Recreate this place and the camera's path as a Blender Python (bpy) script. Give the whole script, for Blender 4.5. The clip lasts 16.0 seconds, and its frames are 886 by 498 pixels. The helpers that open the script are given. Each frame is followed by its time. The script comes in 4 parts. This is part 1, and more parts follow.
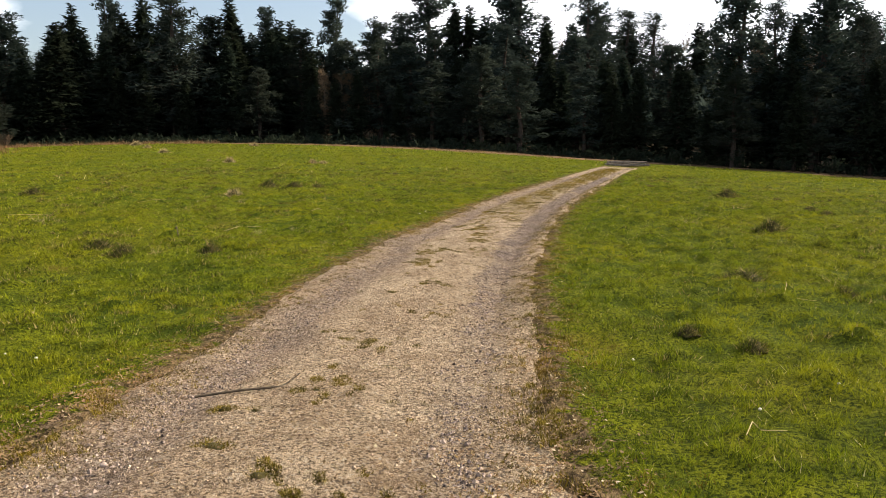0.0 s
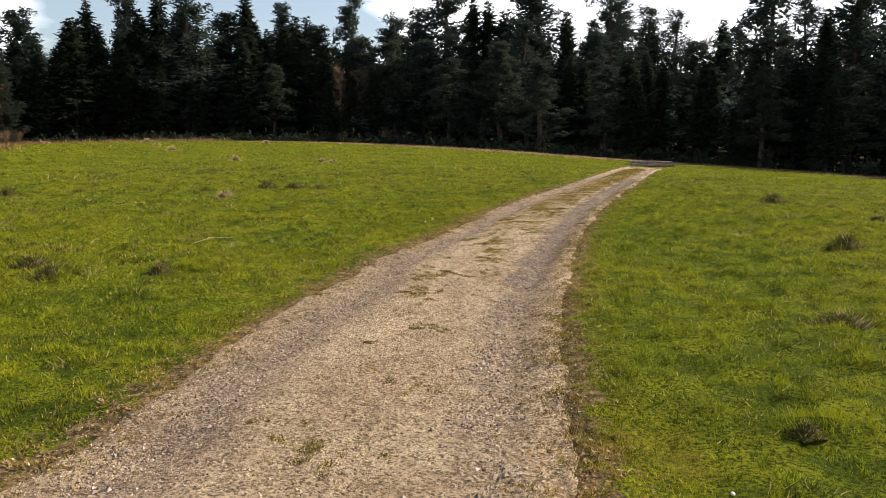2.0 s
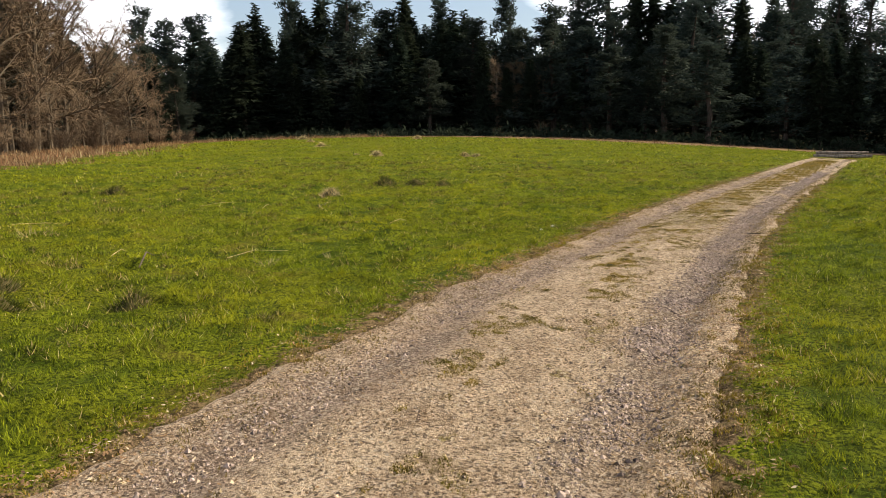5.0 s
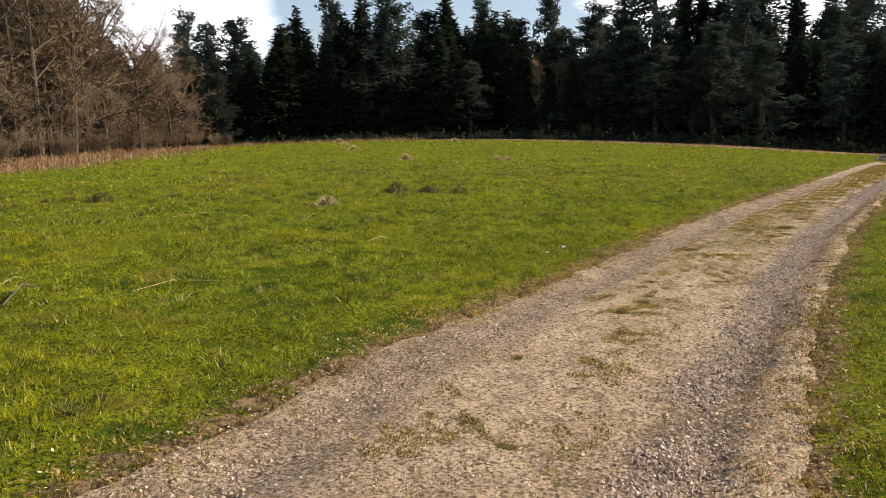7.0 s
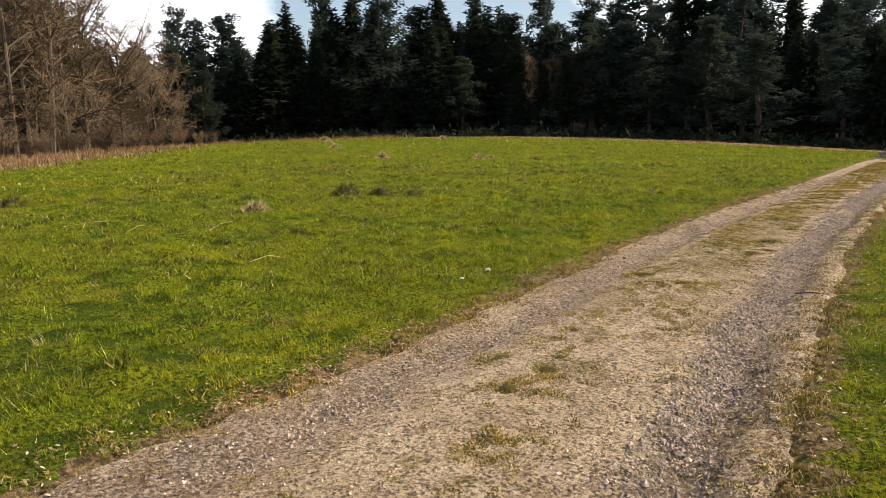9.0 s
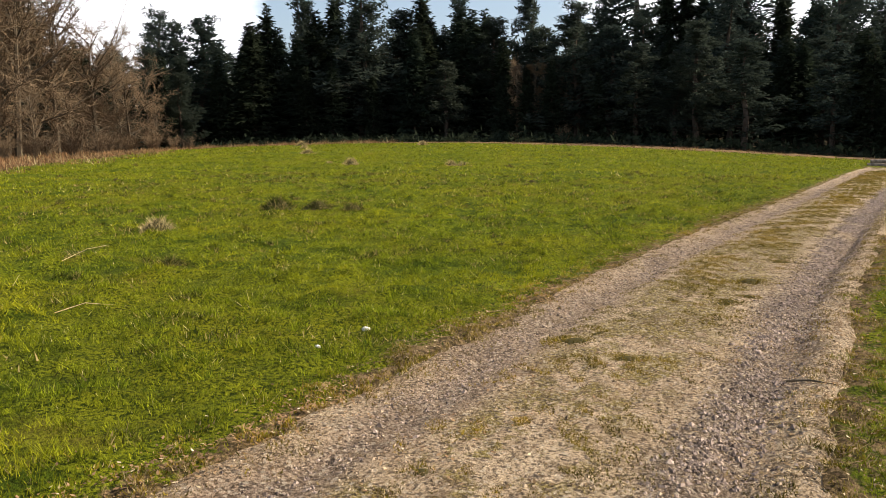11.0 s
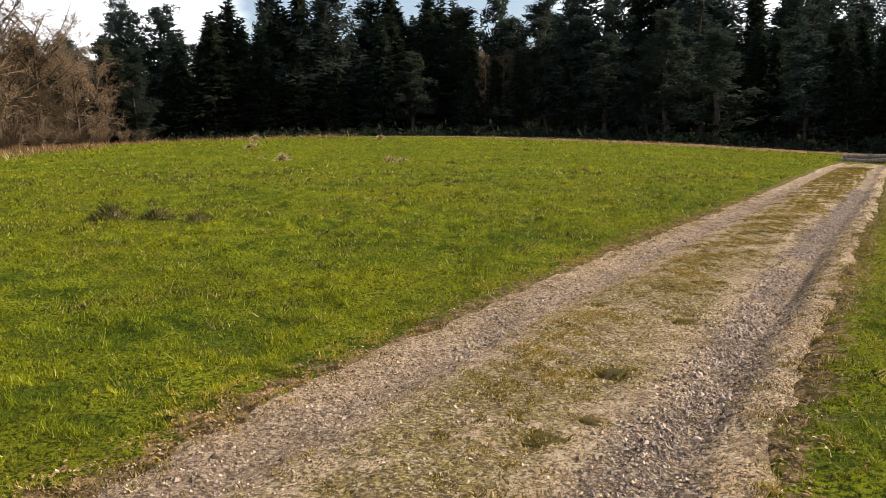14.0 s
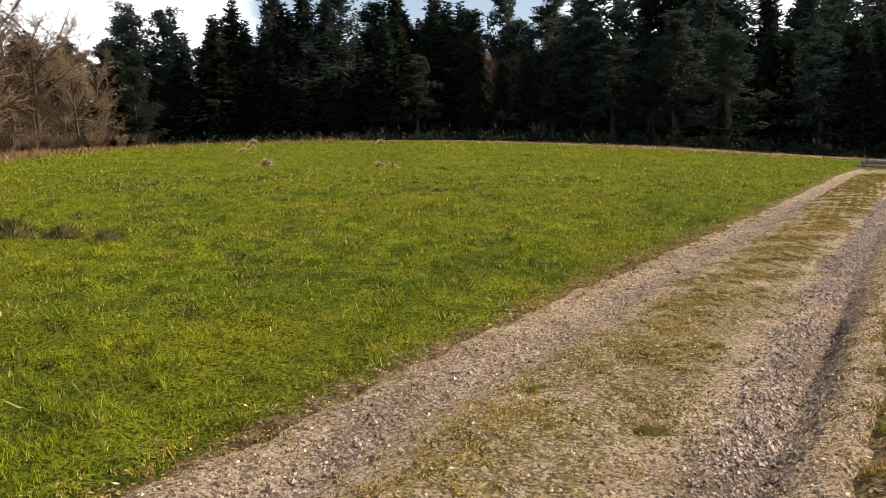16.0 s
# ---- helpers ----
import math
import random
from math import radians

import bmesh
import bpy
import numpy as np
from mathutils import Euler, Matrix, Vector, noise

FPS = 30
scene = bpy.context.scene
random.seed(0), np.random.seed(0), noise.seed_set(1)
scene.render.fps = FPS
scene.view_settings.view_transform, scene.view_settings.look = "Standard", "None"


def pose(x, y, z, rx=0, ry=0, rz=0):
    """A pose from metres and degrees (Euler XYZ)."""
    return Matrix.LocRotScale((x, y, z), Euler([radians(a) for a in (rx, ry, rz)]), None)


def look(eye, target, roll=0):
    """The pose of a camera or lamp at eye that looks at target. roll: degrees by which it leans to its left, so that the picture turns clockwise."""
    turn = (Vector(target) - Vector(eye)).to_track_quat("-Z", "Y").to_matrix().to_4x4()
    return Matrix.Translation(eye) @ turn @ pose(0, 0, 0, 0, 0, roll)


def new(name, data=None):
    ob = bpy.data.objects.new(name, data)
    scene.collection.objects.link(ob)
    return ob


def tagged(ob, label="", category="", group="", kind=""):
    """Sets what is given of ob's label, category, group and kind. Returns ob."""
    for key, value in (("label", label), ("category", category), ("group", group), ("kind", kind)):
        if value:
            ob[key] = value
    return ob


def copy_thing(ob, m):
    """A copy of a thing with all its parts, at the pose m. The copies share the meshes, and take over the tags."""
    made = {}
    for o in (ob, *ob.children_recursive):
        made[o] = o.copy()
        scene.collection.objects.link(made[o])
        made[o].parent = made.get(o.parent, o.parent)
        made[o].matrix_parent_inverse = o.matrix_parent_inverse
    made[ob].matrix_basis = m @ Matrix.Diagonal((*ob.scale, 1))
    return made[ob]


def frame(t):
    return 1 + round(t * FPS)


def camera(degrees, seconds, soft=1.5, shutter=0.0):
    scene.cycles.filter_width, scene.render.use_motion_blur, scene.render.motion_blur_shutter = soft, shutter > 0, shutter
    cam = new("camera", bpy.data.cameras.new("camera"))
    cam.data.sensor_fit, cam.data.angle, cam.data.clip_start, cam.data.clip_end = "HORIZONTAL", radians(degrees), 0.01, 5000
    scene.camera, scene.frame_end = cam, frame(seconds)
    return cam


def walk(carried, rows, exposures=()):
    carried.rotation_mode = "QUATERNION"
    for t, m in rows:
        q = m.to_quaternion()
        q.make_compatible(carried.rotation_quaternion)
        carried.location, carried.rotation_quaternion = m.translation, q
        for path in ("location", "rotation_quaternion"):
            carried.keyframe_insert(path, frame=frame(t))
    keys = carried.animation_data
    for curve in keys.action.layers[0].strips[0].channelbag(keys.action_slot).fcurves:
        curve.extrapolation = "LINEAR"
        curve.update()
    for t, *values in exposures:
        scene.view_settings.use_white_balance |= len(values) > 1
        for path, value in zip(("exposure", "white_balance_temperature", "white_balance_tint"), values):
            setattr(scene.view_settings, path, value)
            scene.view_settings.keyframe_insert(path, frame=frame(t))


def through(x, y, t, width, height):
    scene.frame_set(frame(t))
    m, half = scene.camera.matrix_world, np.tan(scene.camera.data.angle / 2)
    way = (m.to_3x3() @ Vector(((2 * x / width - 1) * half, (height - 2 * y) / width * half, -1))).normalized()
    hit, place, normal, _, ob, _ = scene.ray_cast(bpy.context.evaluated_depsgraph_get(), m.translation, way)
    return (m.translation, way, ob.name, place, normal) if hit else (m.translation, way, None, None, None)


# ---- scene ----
cam = camera(58.7, 16.0, soft=0.9)
METRES, EYE, TILT, LEAN, TURN = 17.6, 1.3, 0.0, 0.0, 0.0
ROWS = [
    (0.0, 0.0, 0.0, 0.0, -0.05, -7.8, 0.33),
    (0.5, 0.0057, 0.0292, 0.0015, 0.29, -7.99, 0.22),
    (1.0, 0.0033, 0.0621, -0.0, 0.51, -8.19, 0.08),
    (1.5, 0.0048, 0.0937, -0.0007, 0.91, -8.08, 0.14),
    (2.0, 0.0093, 0.1233, -0.001, 1.28, -7.9, 0.13),
    (2.5, 0.0104, 0.154, -0.0025, 1.59, -8.06, 0.03),
    (3.0, 0.0167, 0.1824, -0.0047, 6.03, -8.15, 0.55),
    (3.5, 0.025, 0.2136, -0.0061, 9.4, -7.98, 0.78),
    (4.0, 0.0295, 0.2462, -0.0069, 10.42, -8.08, 0.92),
    (6.5, 0.0471, 0.4028, -0.0153, 16.21, -7.89, 1.06),
    (7.0, 0.0498, 0.4355, -0.0133, 16.28, -7.82, 1.09),
    (7.5, 0.0574, 0.4642, -0.0148, 16.41, -7.84, 1.39),
    (8.0, 0.0643, 0.4936, -0.0172, 16.41, -7.81, 1.08),
    (8.5, 0.068, 0.5259, -0.0148, 16.27, -7.75, 1.17),
    (9.0, 0.0738, 0.5563, -0.0154, 16.22, -7.99, 1.28),
    (11.5, 0.1009, 0.7114, -0.014, 15.16, -7.58, 1.19),
    (12.0, 0.1162, 0.7407, -0.0137, 14.8, -7.68, 1.41),
    (12.5, 0.1256, 0.7721, -0.0162, 14.58, -7.97, 1.28),
    (13.0, 0.1313, 0.8007, -0.0151, 14.43, -7.76, 1.04),
    (13.5, 0.1369, 0.8332, -0.0134, 14.29, -7.88, 1.01),
    (14.0, 0.14, 0.8676, -0.0159, 14.12, -8.1, 1.05),
    (14.5, 0.1443, 0.8964, -0.0156, 14.19, -7.77, 0.96),
    (15.0, 0.1487, 0.9275, -0.0138, 14.35, -7.8, 0.96),
    (15.5, 0.1498, 0.955, -0.0159, 14.52, -7.94, 0.88),
    (16.0, 0.1556, 0.9817, -0.0169, 14.96, -7.77, 1.03),
]
walk(cam, [(t, pose(0, 0, EYE, TILT, LEAN, TURN) @ pose(METRES * x, METRES * y, METRES * z, 90 + pitch, roll, yaw)) for t, x, y, z, yaw, pitch, roll in ROWS],
     exposures=[(0, 1.0, 6600, 10)])


# ---- world, sun, exposure ----
SUN = Vector((0.91, 0.41, 0.76)).normalized()
world = bpy.data.worlds.new("sky")
scene.world = world
world.use_nodes = True
wn, wl = world.node_tree.nodes, world.node_tree.links
wn.clear()
sky = wn.new("ShaderNodeTexSky")
sky.sky_type, sky.sun_disc = "NISHITA", False
sky.sun_elevation = math.asin(SUN.z)
sky.sun_rotation = math.atan2(SUN.x, SUN.y)
sky.air_density, sky.dust_density, sky.ozone_density = 1.0, 1.6, 1.2
coord = wn.new("ShaderNodeTexCoord")
stretch = wn.new("ShaderNodeMapping")
stretch.inputs["Scale"].default_value = (1.0, 1.0, 2.6)
stretch.inputs["Location"].default_value = (0.35, 0.1, 0.0)
cloud = wn.new("ShaderNodeTexNoise")
cloud.inputs["Scale"].default_value, cloud.inputs["Detail"].default_value, cloud.inputs["Roughness"].default_value = 2.3, 7, 0.55
ramp = wn.new("ShaderNodeValToRGB")
ramp.color_ramp.elements[0].position, ramp.color_ramp.elements[1].position = 0.33, 0.50
ramp.color_ramp.elements[0].color = (0.06, 0.06, 0.06, 1)
# a break in the cloud over the spruces, where the blue shows
gap = wn.new("ShaderNodeVectorMath")
gap.operation = "DOT_PRODUCT"
gap.inputs[1].default_value = (-0.29, 0.945, 0.15)
thin = wn.new("ShaderNodeMapRange")
thin.interpolation_type = "SMOOTHSTEP"
for key, v in (("From Min", 0.970), ("From Max", 0.993), ("To Min", 0.0), ("To Max", 0.24)):
    thin.inputs[key].default_value = v
cover = wn.new("ShaderNodeMath")
cover.operation = "SUBTRACT"
# the cloud lies low all round, the sky overhead is clear
upward = wn.new("ShaderNodeSeparateXYZ")
clear = wn.new("ShaderNodeMapRange")
clear.interpolation_type = "SMOOTHSTEP"
for key, v in (("From Min", 0.20), ("From Max", 0.50), ("To Min", 0.0), ("To Max", 0.35)):
    clear.inputs[key].default_value = v
bank = wn.new("ShaderNodeMath")
bank.operation = "SUBTRACT"
mixer = wn.new("ShaderNodeMix")
mixer.data_type = "RGBA"
mixer.inputs[7].default_value = (13.0, 13.3, 13.9, 1)
background = wn.new("ShaderNodeBackground")
background.inputs["Strength"].default_value = 0.075
out = wn.new("ShaderNodeOutputWorld")
wl.new(coord.outputs["Generated"], stretch.inputs["Vector"])
wl.new(stretch.outputs["Vector"], cloud.inputs["Vector"])
wl.new(coord.outputs["Generated"], gap.inputs[0])
wl.new(gap.outputs["Value"], thin.inputs["Value"])
wl.new(cloud.outputs["Fac"], cover.inputs[0])
wl.new(thin.outputs["Result"], cover.inputs[1])
wl.new(coord.outputs["Generated"], upward.inputs[0])
wl.new(upward.outputs["Z"], clear.inputs["Value"])
wl.new(cover.outputs["Value"], bank.inputs[0])
wl.new(clear.outputs["Result"], bank.inputs[1])
wl.new(bank.outputs["Value"], ramp.inputs["Fac"])
wl.new(ramp.outputs["Color"], mixer.inputs[0])
wl.new(sky.outputs["Color"], mixer.inputs[6])
wl.new(mixer.outputs[2], background.inputs["Color"])
wl.new(background.outputs["Background"], out.inputs["Surface"])

sun = new("sun", bpy.data.lights.new("sun", "SUN"))
sun.data.energy, sun.data.angle, sun.data.color = 5.0, radians(0.6), (1.0, 0.87, 0.68)
sun.matrix_world = look((0, 0, 60), Vector((0, 0, 60)) - SUN)


# ---- materials ----
class Nodes:
    """A small helper that strings shader nodes together."""

    def __init__(self, name, rough=0.9, specular=0.2):
        self.mat = bpy.data.materials.new(name)
        self.mat.use_nodes = True
        self.n, self.l = self.mat.node_tree.nodes, self.mat.node_tree.links
        self.bsdf = self.n["Principled BSDF"]
        self.bsdf.inputs["Roughness"].default_value = rough
        self.bsdf.inputs["Specular IOR Level"].default_value = specular
        self.place = self.n.new("ShaderNodeTexCoord").outputs["Object"]

    def put(self, value, socket):
        if hasattr(value, "is_output"):
            self.l.new(value, socket)
        else:
            socket.default_value = value

    def noise(self, scale, detail=4, rough=0.55, stretch=None):
        node = self.n.new("ShaderNodeTexNoise")
        node.inputs["Scale"].default_value, node.inputs["Detail"].default_value, node.inputs["Roughness"].default_value = scale, detail, rough
        self.put(self.place if stretch is None else self.mapped(stretch), node.inputs["Vector"])
        return node.outputs["Fac"]

    def mapped(self, scale):
        node = self.n.new("ShaderNodeMapping")
        node.inputs["Scale"].default_value = scale
        self.l.new(self.place, node.inputs["Vector"])
        return node.outputs["Vector"]

    def cells(self, scale, output="Distance"):
        node = self.n.new("ShaderNodeTexVoronoi")
        node.inputs["Scale"].default_value = scale
        self.l.new(self.place, node.inputs["Vector"])
        return node.outputs[output]

    def band(self, value, low, high, a=0.0, b=1.0):
        node = self.n.new("ShaderNodeMapRange")
        node.interpolation_type = "SMOOTHSTEP"
        self.put(value, node.inputs["Value"])
        for key, v in (("From Min", low), ("From Max", high), ("To Min", a), ("To Max", b)):
            node.inputs[key].default_value = v
        return node.outputs["Result"]

    def math(self, kind, a, b=0.0):
        node = self.n.new("ShaderNodeMath")
        node.operation = kind
        self.put(a, node.inputs[0])
        self.put(b, node.inputs[1])
        return node.outputs[0]

    def mix(self, fac, a, b, blend="MIX"):
        node = self.n.new("ShaderNodeMix")
        node.data_type, node.blend_type = "RGBA", blend
        self.put(fac, node.inputs[0])
        self.put(a if hasattr(a, "is_output") else (*a, 1), node.inputs[6])
        self.put(b if hasattr(b, "is_output") else (*b, 1), node.inputs[7])
        return node.outputs[2]

    def random(self):
        return self.n.new("ShaderNodeNewGeometry").outputs["Random Per Island"]

    def object_random(self):
        return self.n.new("ShaderNodeObjectInfo").outputs["Random"]

    def attribute(self, name):
        node = self.n.new("ShaderNodeAttribute")
        node.attribute_name = name
        return node.outputs["Fac"]

    def bump(self, height, strength=0.5, distance=0.02):
        node = self.n.new("ShaderNodeBump")
        node.inputs["Strength"].default_value, node.inputs["Distance"].default_value = strength, distance
        self.put(height, node.inputs["Height"])
        self.l.new(node.outputs["Normal"], self.bsdf.inputs["Normal"])

    def colour(self, value):
        self.put(value if hasattr(value, "is_output") else (*value, 1), self.bsdf.inputs["Base Color"])
        return self.mat

    def leafy(self, value, amount):
        """Thin leaves: part of the light shines through."""
        self.colour(value)
        glow = self.n.new("ShaderNodeBsdfTranslucent")
        self.put(value if hasattr(value, "is_output") else (*value, 1), glow.inputs["Color"])
        both = self.n.new("ShaderNodeMixShader")
        both.inputs[0].default_value = amount
        self.l.new(self.bsdf.outputs[0], both.inputs[1])
        self.l.new(glow.outputs[0], both.inputs[2])
        self.l.new(both.outputs[0], self.n["Material Output"].inputs["Surface"])
        return self.mat


def ground_material():
    m = Nodes("field_turf", 0.95, 0.03)
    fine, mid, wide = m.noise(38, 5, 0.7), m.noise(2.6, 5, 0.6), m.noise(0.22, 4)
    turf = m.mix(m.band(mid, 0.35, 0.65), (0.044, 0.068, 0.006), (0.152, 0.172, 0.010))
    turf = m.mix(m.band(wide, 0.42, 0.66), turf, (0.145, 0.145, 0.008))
    # dark flecks: thatch, with the shade between blades put into the colour
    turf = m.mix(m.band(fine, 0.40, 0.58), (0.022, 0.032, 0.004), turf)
    turf = m.mix(m.band(m.noise(0.9, 4), 0.58, 0.74, 0, 0.5), turf, (0.14, 0.10, 0.022))
    dead = m.mix(m.band(m.noise(1.7, 5, 0.65), 0.35, 0.65), (0.11, 0.068, 0.036), (0.21, 0.14, 0.08))
    # leaf litter of the wood floor, its colour lowered to stand for tree shade
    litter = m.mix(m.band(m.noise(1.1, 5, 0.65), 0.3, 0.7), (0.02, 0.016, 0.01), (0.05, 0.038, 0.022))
    rough = m.math("ADD", m.attribute("fringe"), m.band(m.noise(0.35, 5, 0.6), 0.2, 0.8, -0.35, 0.35))
    soil = m.mix(m.band(m.noise(14, 5, 0.7), 0.4, 0.6), (0.05, 0.036, 0.018), (0.19, 0.135, 0.07))
    worn = m.math("ADD", m.attribute("verge"), m.band(m.noise(5, 5, 0.7), 0.3, 0.7, -0.45, 0.45))
    turf = m.mix(m.band(worn, 0.50, 0.85), turf, soil)
    ground = m.mix(m.band(rough, 0.42, 0.58), turf, dead)
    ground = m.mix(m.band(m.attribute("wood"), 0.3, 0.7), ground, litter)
    m.bump(m.math("ADD", fine, m.math("MULTIPLY", mid, 1.5)), 0.9, 0.05)
    return m.colour(ground)


def road_material():
    m = Nodes("track_gravel", 0.92, 0.10)
    across = m.attribute("across")
    wobble = m.band(m.noise(0.55, 4, 0.6), 0.25, 0.75, -0.07, 0.07)
    u = m.math("ADD", across, wobble)
    grit, clods = m.noise(95, 4, 0.75), m.noise(9, 5, 0.65)
    sand = m.mix(m.band(m.noise(1.6, 5, 0.65), 0.35, 0.68), (0.52, 0.375, 0.235), (0.74, 0.575, 0.39))
    sand = m.mix(m.band(clods, 0.48, 0.68, 0, 0.65), sand, (0.29, 0.20, 0.12))
    pink = m.mix(m.band(clods, 0.35, 0.65), (0.50, 0.355, 0.26), (0.30, 0.215, 0.16))
    dark = m.mix(m.band(m.noise(5, 5, 0.7), 0.35, 0.65), (0.065, 0.048, 0.040), (0.25, 0.19, 0.155))
    left_rut = m.math("MULTIPLY", m.band(u, 0.02, 0.12), m.band(u, 0.22, 0.36, 1, 0))
    right_rut = m.math("MULTIPLY", m.band(u, 0.70, 0.79), m.band(u, 0.865, 0.92, 1, 0))
    c = m.mix(m.math("MULTIPLY", left_rut, 0.75), sand, pink)
    thin = m.math("MULTIPLY", m.band(u, 0.09, 0.15), m.band(u, 0.20, 0.27, 1, 0))
    c = m.mix(m.math("MULTIPLY", thin, m.band(m.noise(1.3, 4), 0.35, 0.6, 0.05, 0.55)), c, dark)
    c = m.mix(m.math("MULTIPLY", m.math("MULTIPLY", right_rut, m.band(m.attribute("mown"), 0.0, 0.35, 0.35, 1.0)), m.band(m.noise(0.8, 3), 0.3, 0.6, 0.45, 1.0)), c, dark)
    middle = m.math("MULTIPLY", m.band(u, 0.24, 0.38), m.band(u, 0.60, 0.72, 1, 0))
    worn = m.math("ADD", m.noise(2.6, 6, 0.72), m.band(m.attribute("mown"), 0.0, 1.0, -0.14, 0.12))
    moss = m.math("MULTIPLY", middle, m.band(worn, 0.49, 0.545))
    mat = m.mix(m.band(m.noise(21, 4, 0.7), 0.4, 0.6), (0.13, 0.10, 0.012), (0.31, 0.245, 0.035))
    c = m.mix(m.math("MULTIPLY", moss, 0.85), c, mat)
    speck = m.noise(52, 6, 0.85)
    c = m.mix(m.band(speck, 0.515, 0.56, 0, 0.85), c, (0.085, 0.058, 0.038))
    c = m.mix(m.band(speck, 0.48, 0.43, 0, 0.7), c, (0.68, 0.56, 0.42))
    # broken chips, each of its own shade
    chip = m.n.new("ShaderNodeSeparateColor")
    m.l.new(m.cells(64, "Color"), chip.inputs[0])
    c = m.mix(m.band(chip.outputs[0], 0.84, 0.88, 0, 0.75), c, (0.095, 0.07, 0.055))
    c = m.mix(m.band(chip.outputs[1], 0.90, 0.94, 0, 0.55), c, (0.72, 0.62, 0.49))
    c = m.mix(m.band(m.noise(4.2, 6, 0.75), 0.52, 0.66, 0, 0.6), c, (0.24, 0.165, 0.10))
    c = m.mix(m.band(grit, 0.56, 0.66, 0, 0.75), c, (0.07, 0.050, 0.036))
    c = m.mix(m.band(grit, 0.40, 0.27, 0, 0.5), c, (0.64, 0.58, 0.49))
    relief = m.math("ADD", m.math("ADD", grit, speck), m.math("ADD", clods, chip.outputs[2]))
    m.bump(relief, 1.0, 0.05)
    return m.colour(c)


def blade_material(name, dark, light, dry, dry_from, through=0.35):
    m = Nodes(name, 0.7, 0.06)
    c = m.mix(m.random(), dark, light)
    c = m.mix(m.band(m.noise(0.5, 4, 0.6), 0.40, 0.68, 0, 0.7), c, (light[0] * 1.25, light[1] * 1.05, light[2]))
    c = m.mix(m.band(m.noise(5.5, 4, 0.7), 0.46, 0.62, 0, 0.75), c, (dark[0] * 0.5, dark[1] * 0.55, dark[2] * 0.6))
    c = m.mix(m.band(m.noise(2.1, 5, 0.7), 0.56, 0.72, 0, 0.45), c, (light[0] * 0.85, light[0] * 0.68, light[2] * 1.3))
    c = m.mix(m.band(m.random(), dry_from, dry_from + 0.02), c, dry)
    return m.leafy(c, through)


def needle_material(name, dark, light):
    m = Nodes(name, 0.95, 0.03)
    c = m.mix(m.random(), dark, light)
    c = m.mix(m.math("MULTIPLY", m.object_random(), 0.5), c, (dark[0] * 1.9, dark[1] * 1.35, dark[2]))
    return m.leafy(c, 0.36)


def bark_material(name, dark, light):
    m = Nodes(name, 0.95, 0.1)
    grain = m.noise(7, 5, 0.7, (1, 1, 0.25))
    c = m.mix(m.band(grain, 0.35, 0.65), dark, light)
    c = m.mix(m.math("MULTIPLY", m.random(), 0.5), c, light)
    m.bump(grain, 0.7, 0.03)
    return m.colour(c)


def stone_material(name, a, b, c):
    m = Nodes(name, 0.9, 0.08)
    value = m.mix(m.random(), a, b)
    value = m.mix(m.band(m.noise(60, 3), 0.5, 0.62, 0, 0.5), value, c)
    m.bump(m.noise(120, 3), 0.4, 0.004)
    return m.colour(value)


TURF, TRACK = ground_material(), road_material()
GRASS = blade_material("grass_blades", (0.025, 0.054, 0.006), (0.285, 0.325, 0.014), (0.60, 0.52, 0.24), 0.975, 0.30)
TUFT_GRASS = blade_material("coarse_grass", (0.030, 0.042, 0.008), (0.13, 0.14, 0.024), (0.36, 0.28, 0.12), 0.80)
STRAW = blade_material("dry_straw", (0.34, 0.25, 0.12), (0.62, 0.52, 0.30), (0.16, 0.12, 0.06), 0.85, 0.2)
BRACKEN = blade_material("dead_bracken", (0.11, 0.066, 0.034), (0.25, 0.155, 0.078), (0.38, 0.31, 0.17), 0.88, 0.2)
SPRUCE = needle_material("spruce_needles", (0.012, 0.020, 0.014), (0.028, 0.040, 0.027))
# the bluish lift in this green stands for the veil of light over the wood
PINE = needle_material("pine_needles", (0.021, 0.033, 0.028), (0.046, 0.061, 0.052))
BARK = bark_material("conifer_bark", (0.022, 0.017, 0.013), (0.058, 0.046, 0.037))
TWIG = bark_material("bare_twigs", (0.052, 0.037, 0.024), (0.160, 0.113, 0.069))
OAKBARK = bark_material("grey_bark", (0.035, 0.028, 0.020), (0.10, 0.080, 0.057))
LOGWOOD = bark_material("weathered_log", (0.06, 0.045, 0.034), (0.24, 0.195, 0.16))
GRAVEL = stone_material("gravel_stones", (0.045, 0.034, 0.030), (0.42, 0.33, 0.275), (0.24, 0.185, 0.155))
GRIT = stone_material("sandy_grit", (0.08, 0.055, 0.035), (0.56, 0.43, 0.30), (0.40, 0.31, 0.22))
PALE = stone_material("pale_stone", (0.62, 0.58, 0.48), (0.74, 0.70, 0.60), (0.5, 0.46, 0.36))
SOIL = stone_material("dark_soil", (0.030, 0.028, 0.010), (0.055, 0.046, 0.017), (0.08, 0.06, 0.028))


# ---- mesh helpers ----
def sheet(name, verts, faces, material, smooth=False):
    """One mesh object from arrays of vertices and of equal-sided faces."""
    verts, faces = np.asarray(verts, np.float32), np.asarray(faces, np.int32)
    me = bpy.data.meshes.new(name)
    me.vertices.add(len(verts))
    me.vertices.foreach_set("co", verts.ravel())
    sides = faces.shape[1]
    me.loops.add(faces.size)
    me.loops.foreach_set("vertex_index", faces.ravel())
    me.polygons.add(len(faces))
    me.polygons.foreach_set("loop_start", np.arange(0, faces.size, sides, dtype=np.int32))
    me.polygons.foreach_set("use_smooth", np.full(len(faces), smooth))
    me.update(calc_edges=True)
    me.materials.append(material)
    return new(name, me)


